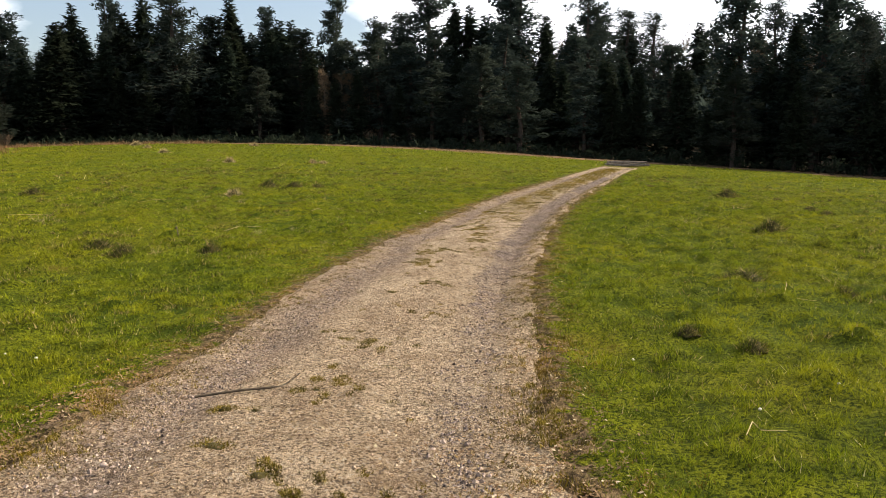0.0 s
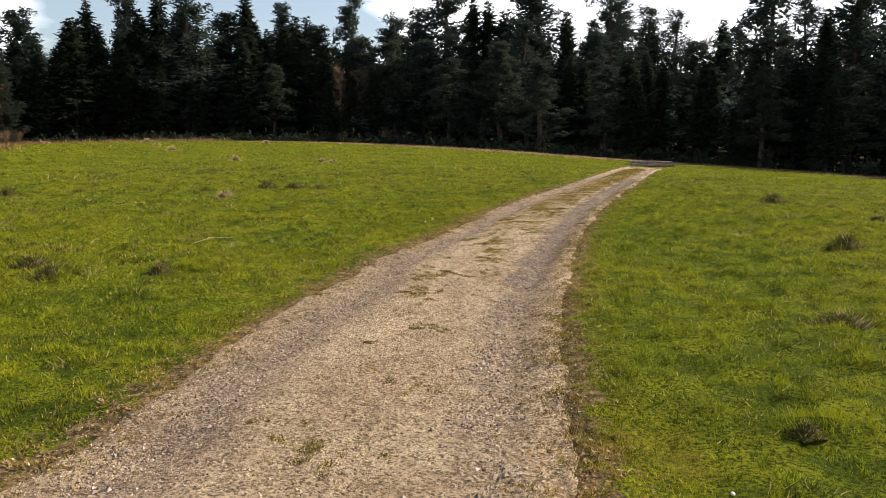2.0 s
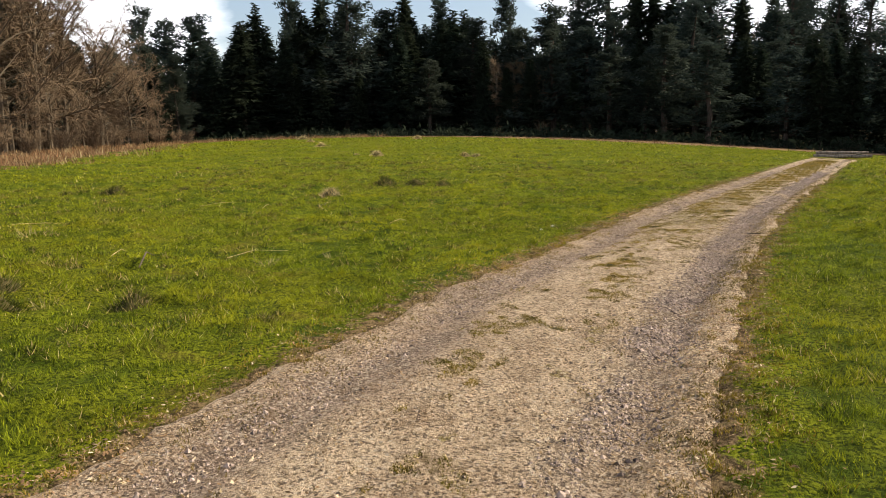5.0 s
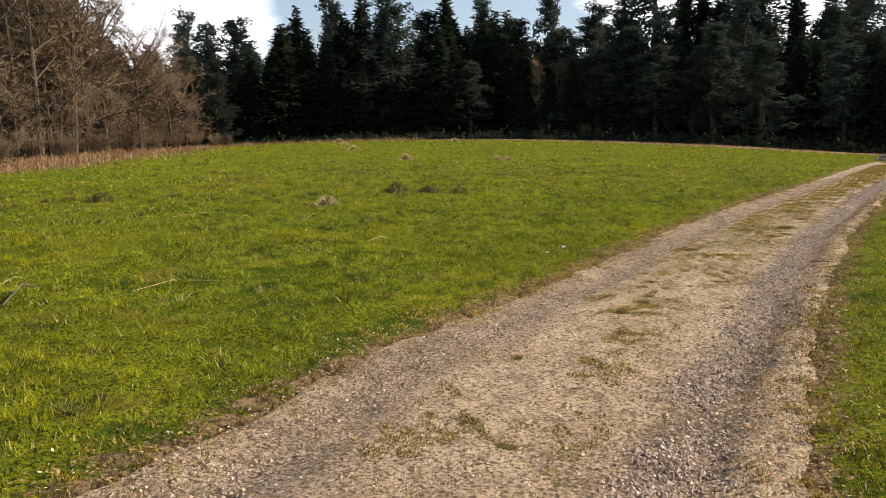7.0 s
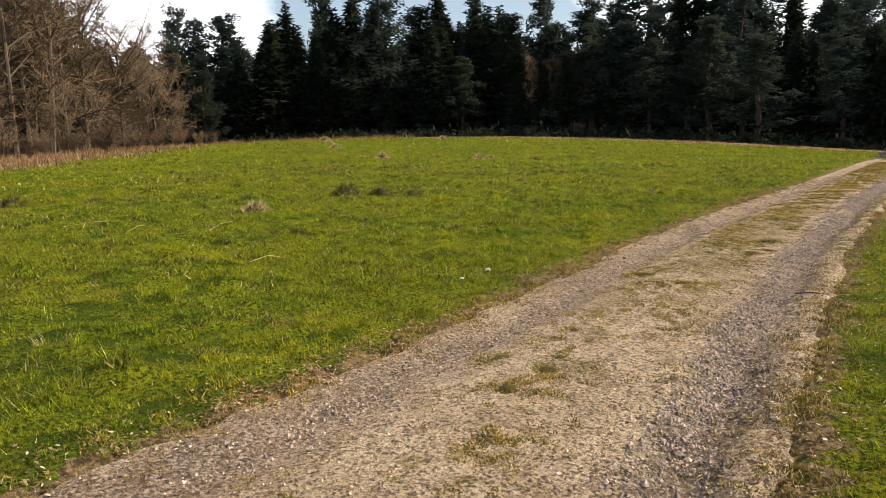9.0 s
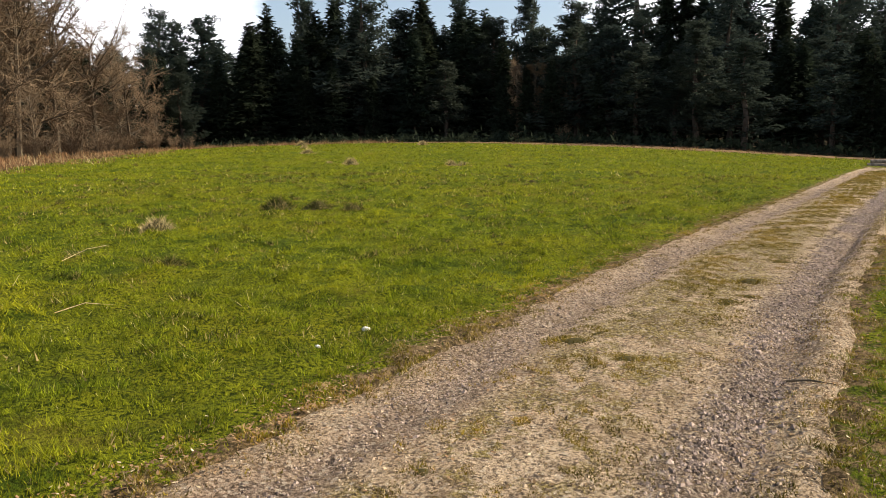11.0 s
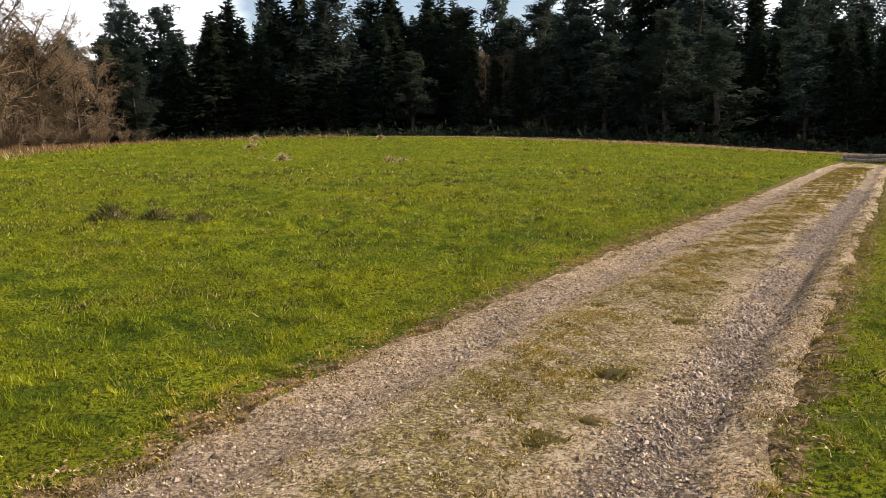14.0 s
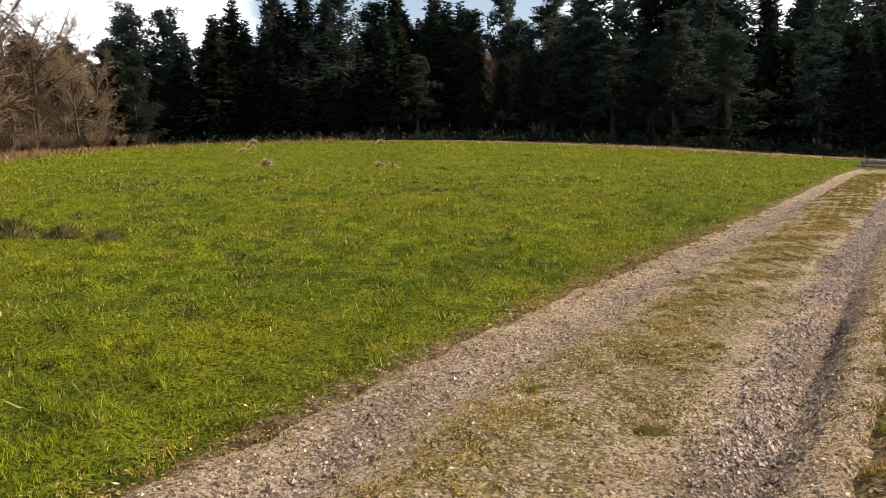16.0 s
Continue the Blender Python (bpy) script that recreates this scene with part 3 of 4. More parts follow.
def shrub(tall, seed, leafy):
    """A low thicket: evergreen, or bare and brown."""
    random.seed(seed)
    # the evergreen kind is added to darken the wood's shaded foot
    label = "dark evergreen bush added for the shade under the trees" if leafy else "leafless brown thicket of thin stems"
    bush = empty("bush", label, "bush", "bushes along the wood")
    stems, crown = Shape(), Shape()
    for n in range(26):
        a, k = rand(0, math.tau), rand(0.4, 1.0)
        out = Vector((math.cos(a) * rand(0.2, 0.75), math.sin(a) * rand(0.2, 0.75), 1)).normalized()
        tip = out * tall * k
        stems.limb([Vector((out.x, out.y, -0.3)) * 0.6, tip * 0.5 + Vector((rand(-0.2, 0.2), rand(-0.2, 0.2), 0)), tip], [0.045, 0.03, 0.012])
        for c in range(14 if leafy else 22):
            base = tip * rand(0.25, 1.0)
            way = (out * 0.6 + Vector((rand(-1, 1), rand(-1, 1), rand(-0.4, 0.8)))).normalized()
            size = rand(0.35, 0.8 if leafy else 1.1) * tall / 4
            crown.kite(base, base + way * size, way.orthogonal().normalized(), size * rand(0.12, 0.22) if leafy else rand(0.012, 0.024))
            if not leafy:
                for d in range(2):
                    at = base + way * size * rand(0.2, 0.8)
                    to = (way + Vector((rand(-1, 1), rand(-1, 1), rand(-0.5, 0.8)))).normalized()
                    crown.kite(at, at + to * size * 0.7, to.orthogonal().normalized(), rand(0.010, 0.018))
    stems.link("trunk", OAKBARK if not leafy else BARK, bush)
    crown.link("crown", SPRUCE if leafy else TWIG, bush)
    return bush


KINDS["e"], KINDS["t"] = [shrub(4, 41, True), shrub(4, 42, True)], [shrub(4, 43, False), shrub(4, 44, False)]
TALL["e"] = TALL["t"] = 4


def thicket():
    for (a, b), (da, db) in zip(zip(LINE, LINE[1:]), zip(INWARD, INWARD[1:])):
        a, b, da, db = Vector(a), Vector(b), Vector(da).normalized(), Vector(db).normalized()
        steps = max(2, round((b - a).length / 4.0))
        for n in range(steps):
            for row in range(2):
                k = (n + rand(0, 1)) / steps
                p = a.lerp(b, k) + da.lerp(db, k).normalized() * (row * 6 - 2.5 + rand(-2, 2))
                if row == 1 and p.x > -50:
                    continue
                brown = p.x < -50 and p.y < 92
                plant("t" if brown or random.random() < 0.12 else "e", p.x, p.y, rand(2.2, 4.2) if brown else rand(1.4, 3.6))


random.seed(8)
thicket()
for x, y, tall in ((-47, 52, 6), (-47.5, 57, 7), (-48, 62, 6.5), (-49, 67, 7), (-50, 72, 7), (-51, 77, 6.5), (-52, 82, 6), (-51.5, 87, 5.5), (-44, 47, 6),
                   (-44.5, 55, 3.5), (-45.5, 60, 3.5), (-46.5, 65, 4), (-47.5, 70, 4), (-48.5, 75, 4), (-49.5, 80, 3.8), (-50.5, 85, 3.2), (-42.5, 50, 3.5), (-40, 48, 2.6), (-41, 54, 2.4), (-42, 59, 2.8), (-43, 64, 2.4),
                   (-44.5, 69, 2.8), (-45.5, 74, 2.4), (-46.5, 79, 2.6), (-47.5, 84, 2.2), (-40, 44, 2.8), (-49, 89, 2.4)):
    plant("b" if tall > 5 else "t", x, y, tall)


def ragged_leaves(name, x, y, z, size, material, label, category, seed):
    """Pointed leafy pieces in all directions at the given places, as one mesh."""
    rng = np.random.RandomState(seed)
    n = len(x)
    way = rng.normal(0, 1, (n, 3))
    way[:, 2] = np.abs(way[:, 2]) * 0.8
    way /= np.linalg.norm(way, axis=1)[:, None]
    side = np.cross(way, rng.normal(0, 1, (n, 3)))
    side /= np.linalg.norm(side, axis=1)[:, None]
    c = np.stack([x, y, z], -1)
    k = c + way * size[:, None] * 0.4
    w = side * size[:, None] * rng.uniform(0.1, 0.22, (n, 1))
    V = np.stack([c, k + w, c + way * size[:, None], k - w], 1).reshape(-1, 3)
    tagged(sheet(name, V, np.arange(4 * n).reshape(-1, 4), material), label, category, kind="stuff")


def undergrowth():
    """Dark leaves added as shade under the edge of the wood, and the far wood on the slope behind."""
    rng = np.random.RandomState(95)
    n = 400000
    x, y = rng.uniform(-70, 66, n), rng.uniform(20, 125, n)
    far = outside(x, y)
    # these leaves are added to keep the foot of the wood dark
    keep = (far > 7 + 3 * waves(x, y, 9, 96)) & ~((x < -36) & (y < 96)) & (far < 34) & (rng.uniform(0, 1, n) < 0.16)
    x, y = x[keep], y[keep]
    high = np.clip(0.6 + 0.7 * waves(x, y, 5, 97), 0.2, 2.2)
    ragged_leaves("undergrowth", x, y, land(x, y) + rng.uniform(0, 1, len(x)) * high, rng.uniform(0.3, 0.8, len(x)), SPRUCE,
                  "dark low leaves added for the shade under the trees", "undergrowth", 98)
    n = 26000
    x, y = rng.uniform(-120, 150, n), rng.uniform(138, 250, n)
    crown = 9 + 4 * waves(x, y, 9, 99)
    ragged_leaves("far_wood", x, y, land(x, y) + rng.uniform(0, 1, n) ** 0.5 * crown, rng.uniform(1.2, 3.4, n), PINE,
                  "dark far woodland on the slope behind", "woodland", 99)


undergrowth()
# trees on the slope behind, seen over the wood
for n in range(34):
    x, y = rand(10, 105), rand(190, 225)
    plant(random.choice("lbps"), x, y, 0.133 * math.hypot(x, y) + 1.3 - height(x, y) - rand(0, 3))


# ---- grass and the verge ----
def blades(name, x, y, z, tall, wide, material, label, lean=0.7, seed=1, category="grass"):
    """Pointed grass blades at the given places, as one mesh."""
    rng = np.random.RandomState(seed)
    n = len(x)
    a, b = rng.uniform(0, math.tau, n), rng.uniform(0, math.tau, n)
    off = rng.uniform(0.1, 1.0, n) * lean * tall
    base = np.stack([x, y, z], -1)
    side = np.stack([np.cos(a), np.sin(a), np.zeros(n)], -1) * wide[:, None] * 0.5
    tip = base + np.stack([np.cos(b) * off, np.sin(b) * off, tall], -1)
    low = base - np.array([0, 0, 0.006])
    V = np.stack([low - side, low + side, tip], 1).reshape(-1, 3)
    ob = sheet(name, V, np.arange(3 * n).reshape(-1, 3), material)
    return tagged(ob, label, category, kind="stuff")


def from_walk(x, y):
    """Distance to the line walked."""
    k = np.clip((x * 2.75 + (y - 2) * 15.3) / (2.75 ** 2 + 15.3 ** 2), 0, 1)
    return np.hypot(x - 2.75 * k, y - 2 - 15.3 * k)


def pasture():
    rng = np.random.RandomState(77)
    for name, near, far, dense, low, high, wide in (
            ("grass", 0, 5, 5600, 0.014, 0.060, 0.0050), ("grass", 5, 10, 2300, 0.016, 0.060, 0.0075),
            ("grass", 10, 20, 620, 0.020, 0.066, 0.0135), ("grass", 20, 48, 125, 0.03, 0.085, 0.034), ("grass", 48, 95, 34, 0.05, 0.11, 0.075)):
        x0, x1, y0, y1 = -min(far, 46) - 4, min(far, 48) * 0.8 + 4, 2.0, min(17.5 + far, 92)
        n = int((x1 - x0) * (y1 - y0) * dense)
        x, y = rng.uniform(x0, x1, n), rng.uniform(y0, y1, n)
        d = from_walk(x, y)
        keep = (d >= near) & (d < far) & (x > -0.95 * y - 2.5) & (x < 0.66 * y + 0.5)
        x, y = x[keep], y[keep]
        n = len(x)
        u = across(x, y)
        verge = np.where(u < 0.5, -u, u - 1) * 2.45
        ragged = verge + 0.10 * waves(x, y, 0.9, 7) + 0.07 * waves(x, y, 0.3, 8)
        keep = rng.uniform(0, 1, n) < ease(np.where(u < 0.5, -0.12, -0.10), np.where(u < 0.5, 0.40, 0.25), ragged + 0.14 * waves(x, y, 0.35, 23))
        keep &= outside(x, y) < rng.uniform(-4, 0.5, n)
        clump = 0.5 * waves(x, y, 0.75, 12) + 0.5 * waves(x, y, 0.38, 13) + 0.6 * waves(x, y, 0.2, 22)
        keep &= rng.uniform(0, 1, n) < 0.52 + 0.55 * clump
        x, y, clump, ragged = x[keep], y[keep], clump[keep], ragged[keep]
        tall = rng.uniform(low, high, len(x)) * (0.5 + 0.85 * np.clip(clump + 0.2, 0, 1.6) ** 1.5) * (0.5 + 0.5 * ease(0, 0.5, ragged))
        blades(name, x, y, turf_height(x, y), tall, rng.uniform(0.6, 1.3, len(x)) * wide, GRASS,
               "short bright green grazed grass with yellow stalks", 1.5, int(far))


def strip_grass():
    """A thin, patchy olive mat of trodden grass between the wheel ruts."""
    rng = np.random.RandomState(78)
    n = 560000
    y = 3 + 47 * rng.uniform(0, 1, n) ** 1.4
    u = rng.normal(0.48, 0.13, n)
    a, b = np.interp(y, WAY_Y, WAY_LEFT), np.interp(y, WAY_Y, WAY_RIGHT)
    x = a + u * (b - a)
    patch = waves(x, y * 0.55, 0.8, 31) + 0.8 * waves(x, y * 0.8, 0.3, 32)
    keep = (rng.uniform(0, 1, n) < 0.95 * ease(0.75 - 0.95 * ease(6, 22, y), 1.25 - 0.75 * ease(6, 22, y), patch)) & (u > 0.2) & (u < 0.76)
    x, y, u = x[keep], y[keep], u[keep]
    size = 1 + ease(20, 45, y) * 2.2
    blades("strip_grass", x, y, track_height(x, y, u) + 0.002, rng.uniform(0.004, 0.014, len(x)) * size ** 0.5, rng.uniform(0.004, 0.010, len(x)) * size,
           OLIVE, "thin olive grass growing between the wheel ruts", 2.6, 79)


OLIVE = blade_material("trodden_grass", (0.090, 0.070, 0.010), (0.29, 0.225, 0.034), (0.44, 0.34, 0.17), 0.84, 0.2)
pasture()
strip_grass()


def coarse_patches():
    """Darker, coarser clumps in the turf."""
    rng = np.random.RandomState(83)
    n = 2600
    cx, cy = rng.uniform(-16, 12, n), 2 + 38 * rng.uniform(0, 1, n) ** 1.3
    u = across(cx, cy)
    keep = ((u < -0.1) | (u > 1.1)) & (cx > -0.95 * cy - 2) & (cx < 0.66 * cy + 0.5) & (waves(cx, cy, 3.0, 84) > -0.35)
    cx, cy = cx[keep], cy[keep]
    many = 46
    wide = np.repeat(np.exp(rng.normal(-2.4, 0.5, len(cx))), many)
    x, y = np.repeat(cx, many) + rng.normal(0, 1, len(wide)) * wide, np.repeat(cy, many) + rng.normal(0, 1, len(wide)) * wide * 0.7
    grow = 1 + from_walk(x, y) / 12
    blades("coarse_grass", x, y, turf_height(x, y), rng.uniform(0.015, 0.055, len(x)) * grow ** 0.4, rng.uniform(0.006, 0.012, len(x)) * grow,
           TUFT_GRASS, "darker coarse grass clumps in the grazed turf", 1.5, 85)


coarse_patches()


def verge_grass():
    """Thin, half dead grass that creeps over both edges of the track."""
    rng = np.random.RandomState(86)
    n = 260000
    y = 2.2 + 30 * rng.uniform(0, 1, n) ** 1.35
    u = np.where(rng.uniform(0, 1, n) < 0.5, rng.normal(-0.02, 0.085, n), rng.normal(1.01, 0.085, n))
    a, b = np.interp(y, WAY_Y, WAY_LEFT), np.interp(y, WAY_Y, WAY_RIGHT)
    x = a + u * (b - a)
    keep = rng.uniform(0, 1, n) < ease(-0.35, 0.75, 0.7 * waves(x, y, 0.7, 87) + 0.7 * waves(x, y, 0.22, 88))
    x, y, u = x[keep], y[keep], u[keep]
    z = np.where((u > 0.05) & (u < 0.95), track_height(x, y, u), turf_height(x, y))
    blades("verge_grass", x, y, z, rng.uniform(0.006, 0.024, len(x)), rng.uniform(0.004, 0.009, len(x)), OLIVE,
           "thin half dead grass along the edges of the track", 1.6, 89)


verge_grass()


def bracken():
    rng = np.random.RandomState(90)
    n = 560000
    x, y = rng.uniform(-64, 40, n), rng.uniform(24, 112, n)
    far = outside(x, y)
    far = far + 2.2 * waves(x, y, 7, 42)
    near = np.exp(-((far - 4) / 4.5) ** 2) * np.where(x < -26, 1.0, 0.35)
    keep = (rng.uniform(0, 1, n) < near) & (far > -2.5) & (waves(x, y, 6, 41) > -0.35) & ~((np.abs(x - 17) < 5) & (y < 80))
    x, y = x[keep], y[keep]
    tall = rng.uniform(0.04, 1.0, len(x)) ** 2 * 0.45 * np.where(x < -26, 1.0, 0.4) * (1 + 0.6 * waves(x, y, 2.5, 43))
    blades("bracken", x, y, land(x, y), tall, rng.uniform(0.025, 0.07, len(x)), BRACKEN, "dead brown bracken and rough grass along the wood", 0.9, 91, "bracken")


bracken()


def scatter_stones(name, n, seed, pick_u, size, biggest, material, label):
    """Loose four-sided chips on the track."""
    rng = np.random.RandomState(seed)
    y = 2.6 + 32 * rng.uniform(0, 1, n) ** 1.25
    u = pick_u(rng, n)
    keep = (u > 0.02) & (u < 0.98) & (waves(u * 2.4, y, 1.1, seed + 1) + rng.uniform(-0.6, 1.2, n) > 0)
    keep &= rng.uniform(0, 1, n) < np.where(u > 0.6, 0.22 + 0.78 * ease(5, 12, y), 1)
    y, u = y[keep], u[keep]
    a, b = np.interp(y, WAY_Y, WAY_LEFT), np.interp(y, WAY_Y, WAY_RIGHT)
    x = a + u * (b - a)
    z = track_height(x, y, u) + 0.001
    n = len(x)
    size = np.minimum(np.exp(rng.normal(math.log(size), 0.45, n)) * (1 + 0.03 * np.maximum(y - 17, 0)), biggest)
    star = np.array([(1, 0, 0), (0, 1, 0), (-1, 0, 0), (0, -1, 0), (0.15, 0.1, 0.75)], float)
    V = star[None] * rng.uniform(0.6, 1.35, (n, 5, 1)) * size[:, None, None]
    t = rng.uniform(0, math.tau, n)
    c, s = np.cos(t)[:, None], np.sin(t)[:, None]
    px, py = V[..., 0] * c - V[..., 1] * s, V[..., 0] * s + V[..., 1] * c
    V = np.stack([px + x[:, None], py + y[:, None], V[..., 2] + z[:, None]], -1).reshape(-1, 3)
    f = np.array([(0, 1, 4), (1, 2, 4), (2, 3, 4), (3, 0, 4)])
    F = (f[None] + 5 * np.arange(n)[:, None, None]).reshape(-1, 3)
    tagged(sheet(name, V, F, material), label, "gravel", kind="stuff")


scatter_stones("gravel", 90000, 60, lambda rng, n: np.where(rng.uniform(0, 1, n) < 0.86, rng.normal(0.81, 0.042, n), rng.normal(0.17, 0.04, n)),
               0.0066, 0.019, GRAVEL, "loose dark grey and pinkish gravel in the wheel ruts")
scatter_stones("grit", 60000, 62, lambda rng, n: rng.uniform(0.02, 0.98, n), 0.0048, 0.012, GRIT, "small sandy stones and crumbs strewn over the track")


def litter():
    """Dead leaf bits and bark chips on the verges and the track."""
    rng = np.random.RandomState(64)
    n = 64000
    y = 2.4 + 26 * rng.uniform(0, 1, n) ** 1.3
    pick = rng.uniform(0, 1, n)
    u = np.where(pick < 0.42, rng.normal(-0.01, 0.06, n), np.where(pick < 0.72, rng.normal(0.98, 0.065, n), rng.uniform(0.25, 0.98, n)))
    a, b = np.interp(y, WAY_Y, WAY_LEFT), np.interp(y, WAY_Y, WAY_RIGHT)
    x = a + u * (b - a)
    on = (u > 0.03) & (u < 0.97)
    z = np.where(on, track_height(x, y, u) + 0.006, turf_height(x, y) + 0.012)
    size = rng.uniform(0.004, 0.015, n)
    t, tilt = rng.uniform(0, math.tau, n), rng.uniform(-0.5, 0.5, n)
    ax = np.stack([np.cos(t), np.sin(t), tilt], -1) * size[:, None]
    bx = np.stack([-np.sin(t), np.cos(t), rng.uniform(-0.4, 0.4, n)], -1) * size[:, None] * rng.uniform(0.25, 0.6, (n, 1))
    c = np.stack([x, y, z], -1)
    V = np.stack([c - ax, c - bx, c + ax, c + bx], 1).reshape(-1, 3)
    tagged(sheet("leaf_litter", V, np.arange(4 * n).reshape(-1, 4), LITTER), "scattered brown and tan dead leaf bits", "leaf litter", kind="stuff")


LITTER = blade_material("dead_leaf_bits", (0.07, 0.045, 0.025), (0.27, 0.19, 0.105), (0.50, 0.41, 0.27), 0.94, 0.1)
litter()


# ---- tussocks, tufts and litter ----
def tuft(name, wide, tall, count, seed, material, label, category, group, mound=0.0, mound_material=None, blade=0.012):
    """A clump of grass, with a mound of earth under it where it has one."""
    rng = np.random.RandomState(seed)
    ob = empty(name, label, category, group)
    if mound:
        rings, sides = 6, 14
        V = [(0, 0, mound)]
        for r in range(1, rings + 1):
            k = r / rings
            for j in range(sides):
                a = j * math.tau / sides
                w = wide * k * (1 + 0.22 * rng.uniform(-1, 1))
                V.append((w * math.cos(a), w * math.sin(a) * 0.8, mound * (math.cos(k * math.pi) + 1) / 2 * (1 + 0.3 * rng.uniform(-1, 1)) - 0.05 * k))
        F = [(0, 1 + j, 1 + (j + 1) % sides) for j in range(sides)]
        for r in range(rings - 1):
            for j in range(sides):
                p, q = 1 + r * sides + j, 1 + r * sides + (j + 1) % sides
                F += [(p, p + sides, q + sides), (p, q + sides, q)]
        base = sheet("mound", V, F, mound_material, True)
        base.parent = ob
    r, a = wide * rng.uniform(0, 1, count) ** 0.6, rng.uniform(0, math.tau, count)
    x, y = r * np.cos(a), r * np.sin(a) * 0.8
    z = mound * (np.cos(np.clip(r / wide, 0, 1) * math.pi) + 1) / 2 - 0.02
    h = tall * rng.uniform(0.45, 1.1, count) * (1.1 - 0.5 * r / wide)
    out = rng.uniform(0.2, 1.5, count) * h
    b = a + rng.normal(0, 0.8, count)
    t = rng.uniform(0, math.tau, count)
    side = np.stack([np.cos(t), np.sin(t), 0 * t], -1) * blade * rng.uniform(0.3, 0.6, count)[:, None]
    low = np.stack([x, y, z], -1)
    tip = low + np.stack([np.cos(b) * out, np.sin(b) * out, h], -1)
    grass = sheet("grass", np.stack([low - side, low + side, tip], 1).reshape(-1, 3), np.arange(3 * count).reshape(-1, 3), material)
    grass.parent = ob
    tagged(grass, kind="stuff")
    return ob


def set_out(moulds, places, sink=0.015, on=turf_height):
    """The moulds stand at the first places, copies of them at the others: x, y, size."""
    for n, (x, y, size) in enumerate(places):
        m = pose(x, y, float(on(x, y)) - sink, 0, 0, rand(0, 360)) @ Matrix.Diagonal((size, size, size * rand(0.8, 1.15), 1))
        if n < len(moulds):
            moulds[n].matrix_basis = m
        else:
            copy_thing(moulds[n % len(moulds)], m)


random.seed(12)
set_out([tuft("tussock", 0.42, 0.14, 700, 100 + k, TUFT_GRASS, "dark rough grass tussock on an old molehill", "tussock", "tussocks in the field", 0.19, SOIL, 0.015) for k in range(4)],
        [(-11.9, 23.0, 1.0), (-5.1, 11.6, 0.8), (-4.35, 10.7, 0.8), (-3.3, 11.1, 0.6), (-5.75, 26.1, 0.95), (-4.9, 26.1, 0.9), (-4.1, 25.95, 0.9), (-11.1, 26.3, 0.7),
         (7.8, 21.6, 0.9), (8.7, 20.5, 0.6), (8.0, 17.1, 0.6), (7.7, 15.7, 0.8), (5.45, 13.0, 0.75), (3.3, 8.5, 1.0), (4.0, 7.7, 0.55), (1.95, 6.1, 0.45), (2.3, 5.7, 0.35)])
set_out([tuft("tussock", 0.42, 0.14, 600, 110 + k, TUFT_GRASS, "weathered grass tussock standing up from the turf", "tussock", "tussocks in the field", 0.15, SOIL, 0.016) for k in range(3)],
        [(-12.8, 22.3, 0.8), (-10.4, 23.7, 0.6), (-3.6, 19.4, 0.6), (-1.95, 10.7, 0.5), (-3.9, 15.9, 0.4), (-0.25, 21.1, 0.3), (-2.3, 24.4, 0.35), (2.9, 37.2, 0.8),
         (0.7, 40.2, 0.9), (-4.7, 44.8, 1.1), (-9.9, 46.9, 1.0), (-3.4, 47.0, 0.9), (-15.5, 44.0, 1.0), (-17.6, 41.5, 0.9), (-20.5, 37.0, 0.9), (-8.5, 38.4, 0.7),
         (-24.6, 47.0, 1.0), (-27.5, 43.0, 1.0), (-2.0, 33.5, 0.5), (12.5, 27.0, 0.9), (14.0, 32.0, 1.0), (6.8, 26.0, 0.6), (10.6, 19.0, 0.7)])
set_out([tuft("molehill", 0.34, 0.07, 150, 160 + k, TUFT_GRASS, "small dark grassed-over molehill in the pasture", "molehill", "molehills in the field", 0.12, SOIL, 0.018) for k in range(3)],
        [(x, y, rand(0.35, 0.8)) for x, y in ((rand(-26, -1) * k, rand(29, 64)) for k in [1] * 70) if x < across_left(y) - 1.2 and x > -0.75 * y + 1]
        + [(rand(0, 7) + across_left(y) + 3.6, y, rand(0.3, 0.7)) for y in [rand(18, 48) for k in range(18)]])
set_out([tuft("dry_tussock", 0.5, 0.16, 380, 120 + k, STRAW, "brownish tussock of withered straw-coloured grass", "tussock", "dry tussocks", 0.22, SOIL, 0.022) for k in range(2)],
        [(-5.95, 22.5, 0.75), (-12.5, 46.5, 1.0), (-6.85, 45.6, 1.2), (-7.6, 46.2, 0.8), (-14.0, 47.5, 0.7), (-21.0, 60.0, 1.2), (-26.0, 70.0, 1.4), (-30.0, 78.0, 1.5), (-18.0, 76.0, 1.4)])
set_out([tuft("dead_weed", 0.28, 0.34, 60, 130, STRAW, "dead brown weed stalks standing in the grass", "weed", "weed stalks", 0, None, 0.007)],
        [(-7.75, 15.2, 1.0), (-4.0, 10.9, 0.5), (4.6, 14.6, 0.55), (6.6, 17.5, 0.55), (-3.1, 13.2, 0.55), (-2.6, 13.9, 0.45), (-4.9, 19.6, 0.6)])
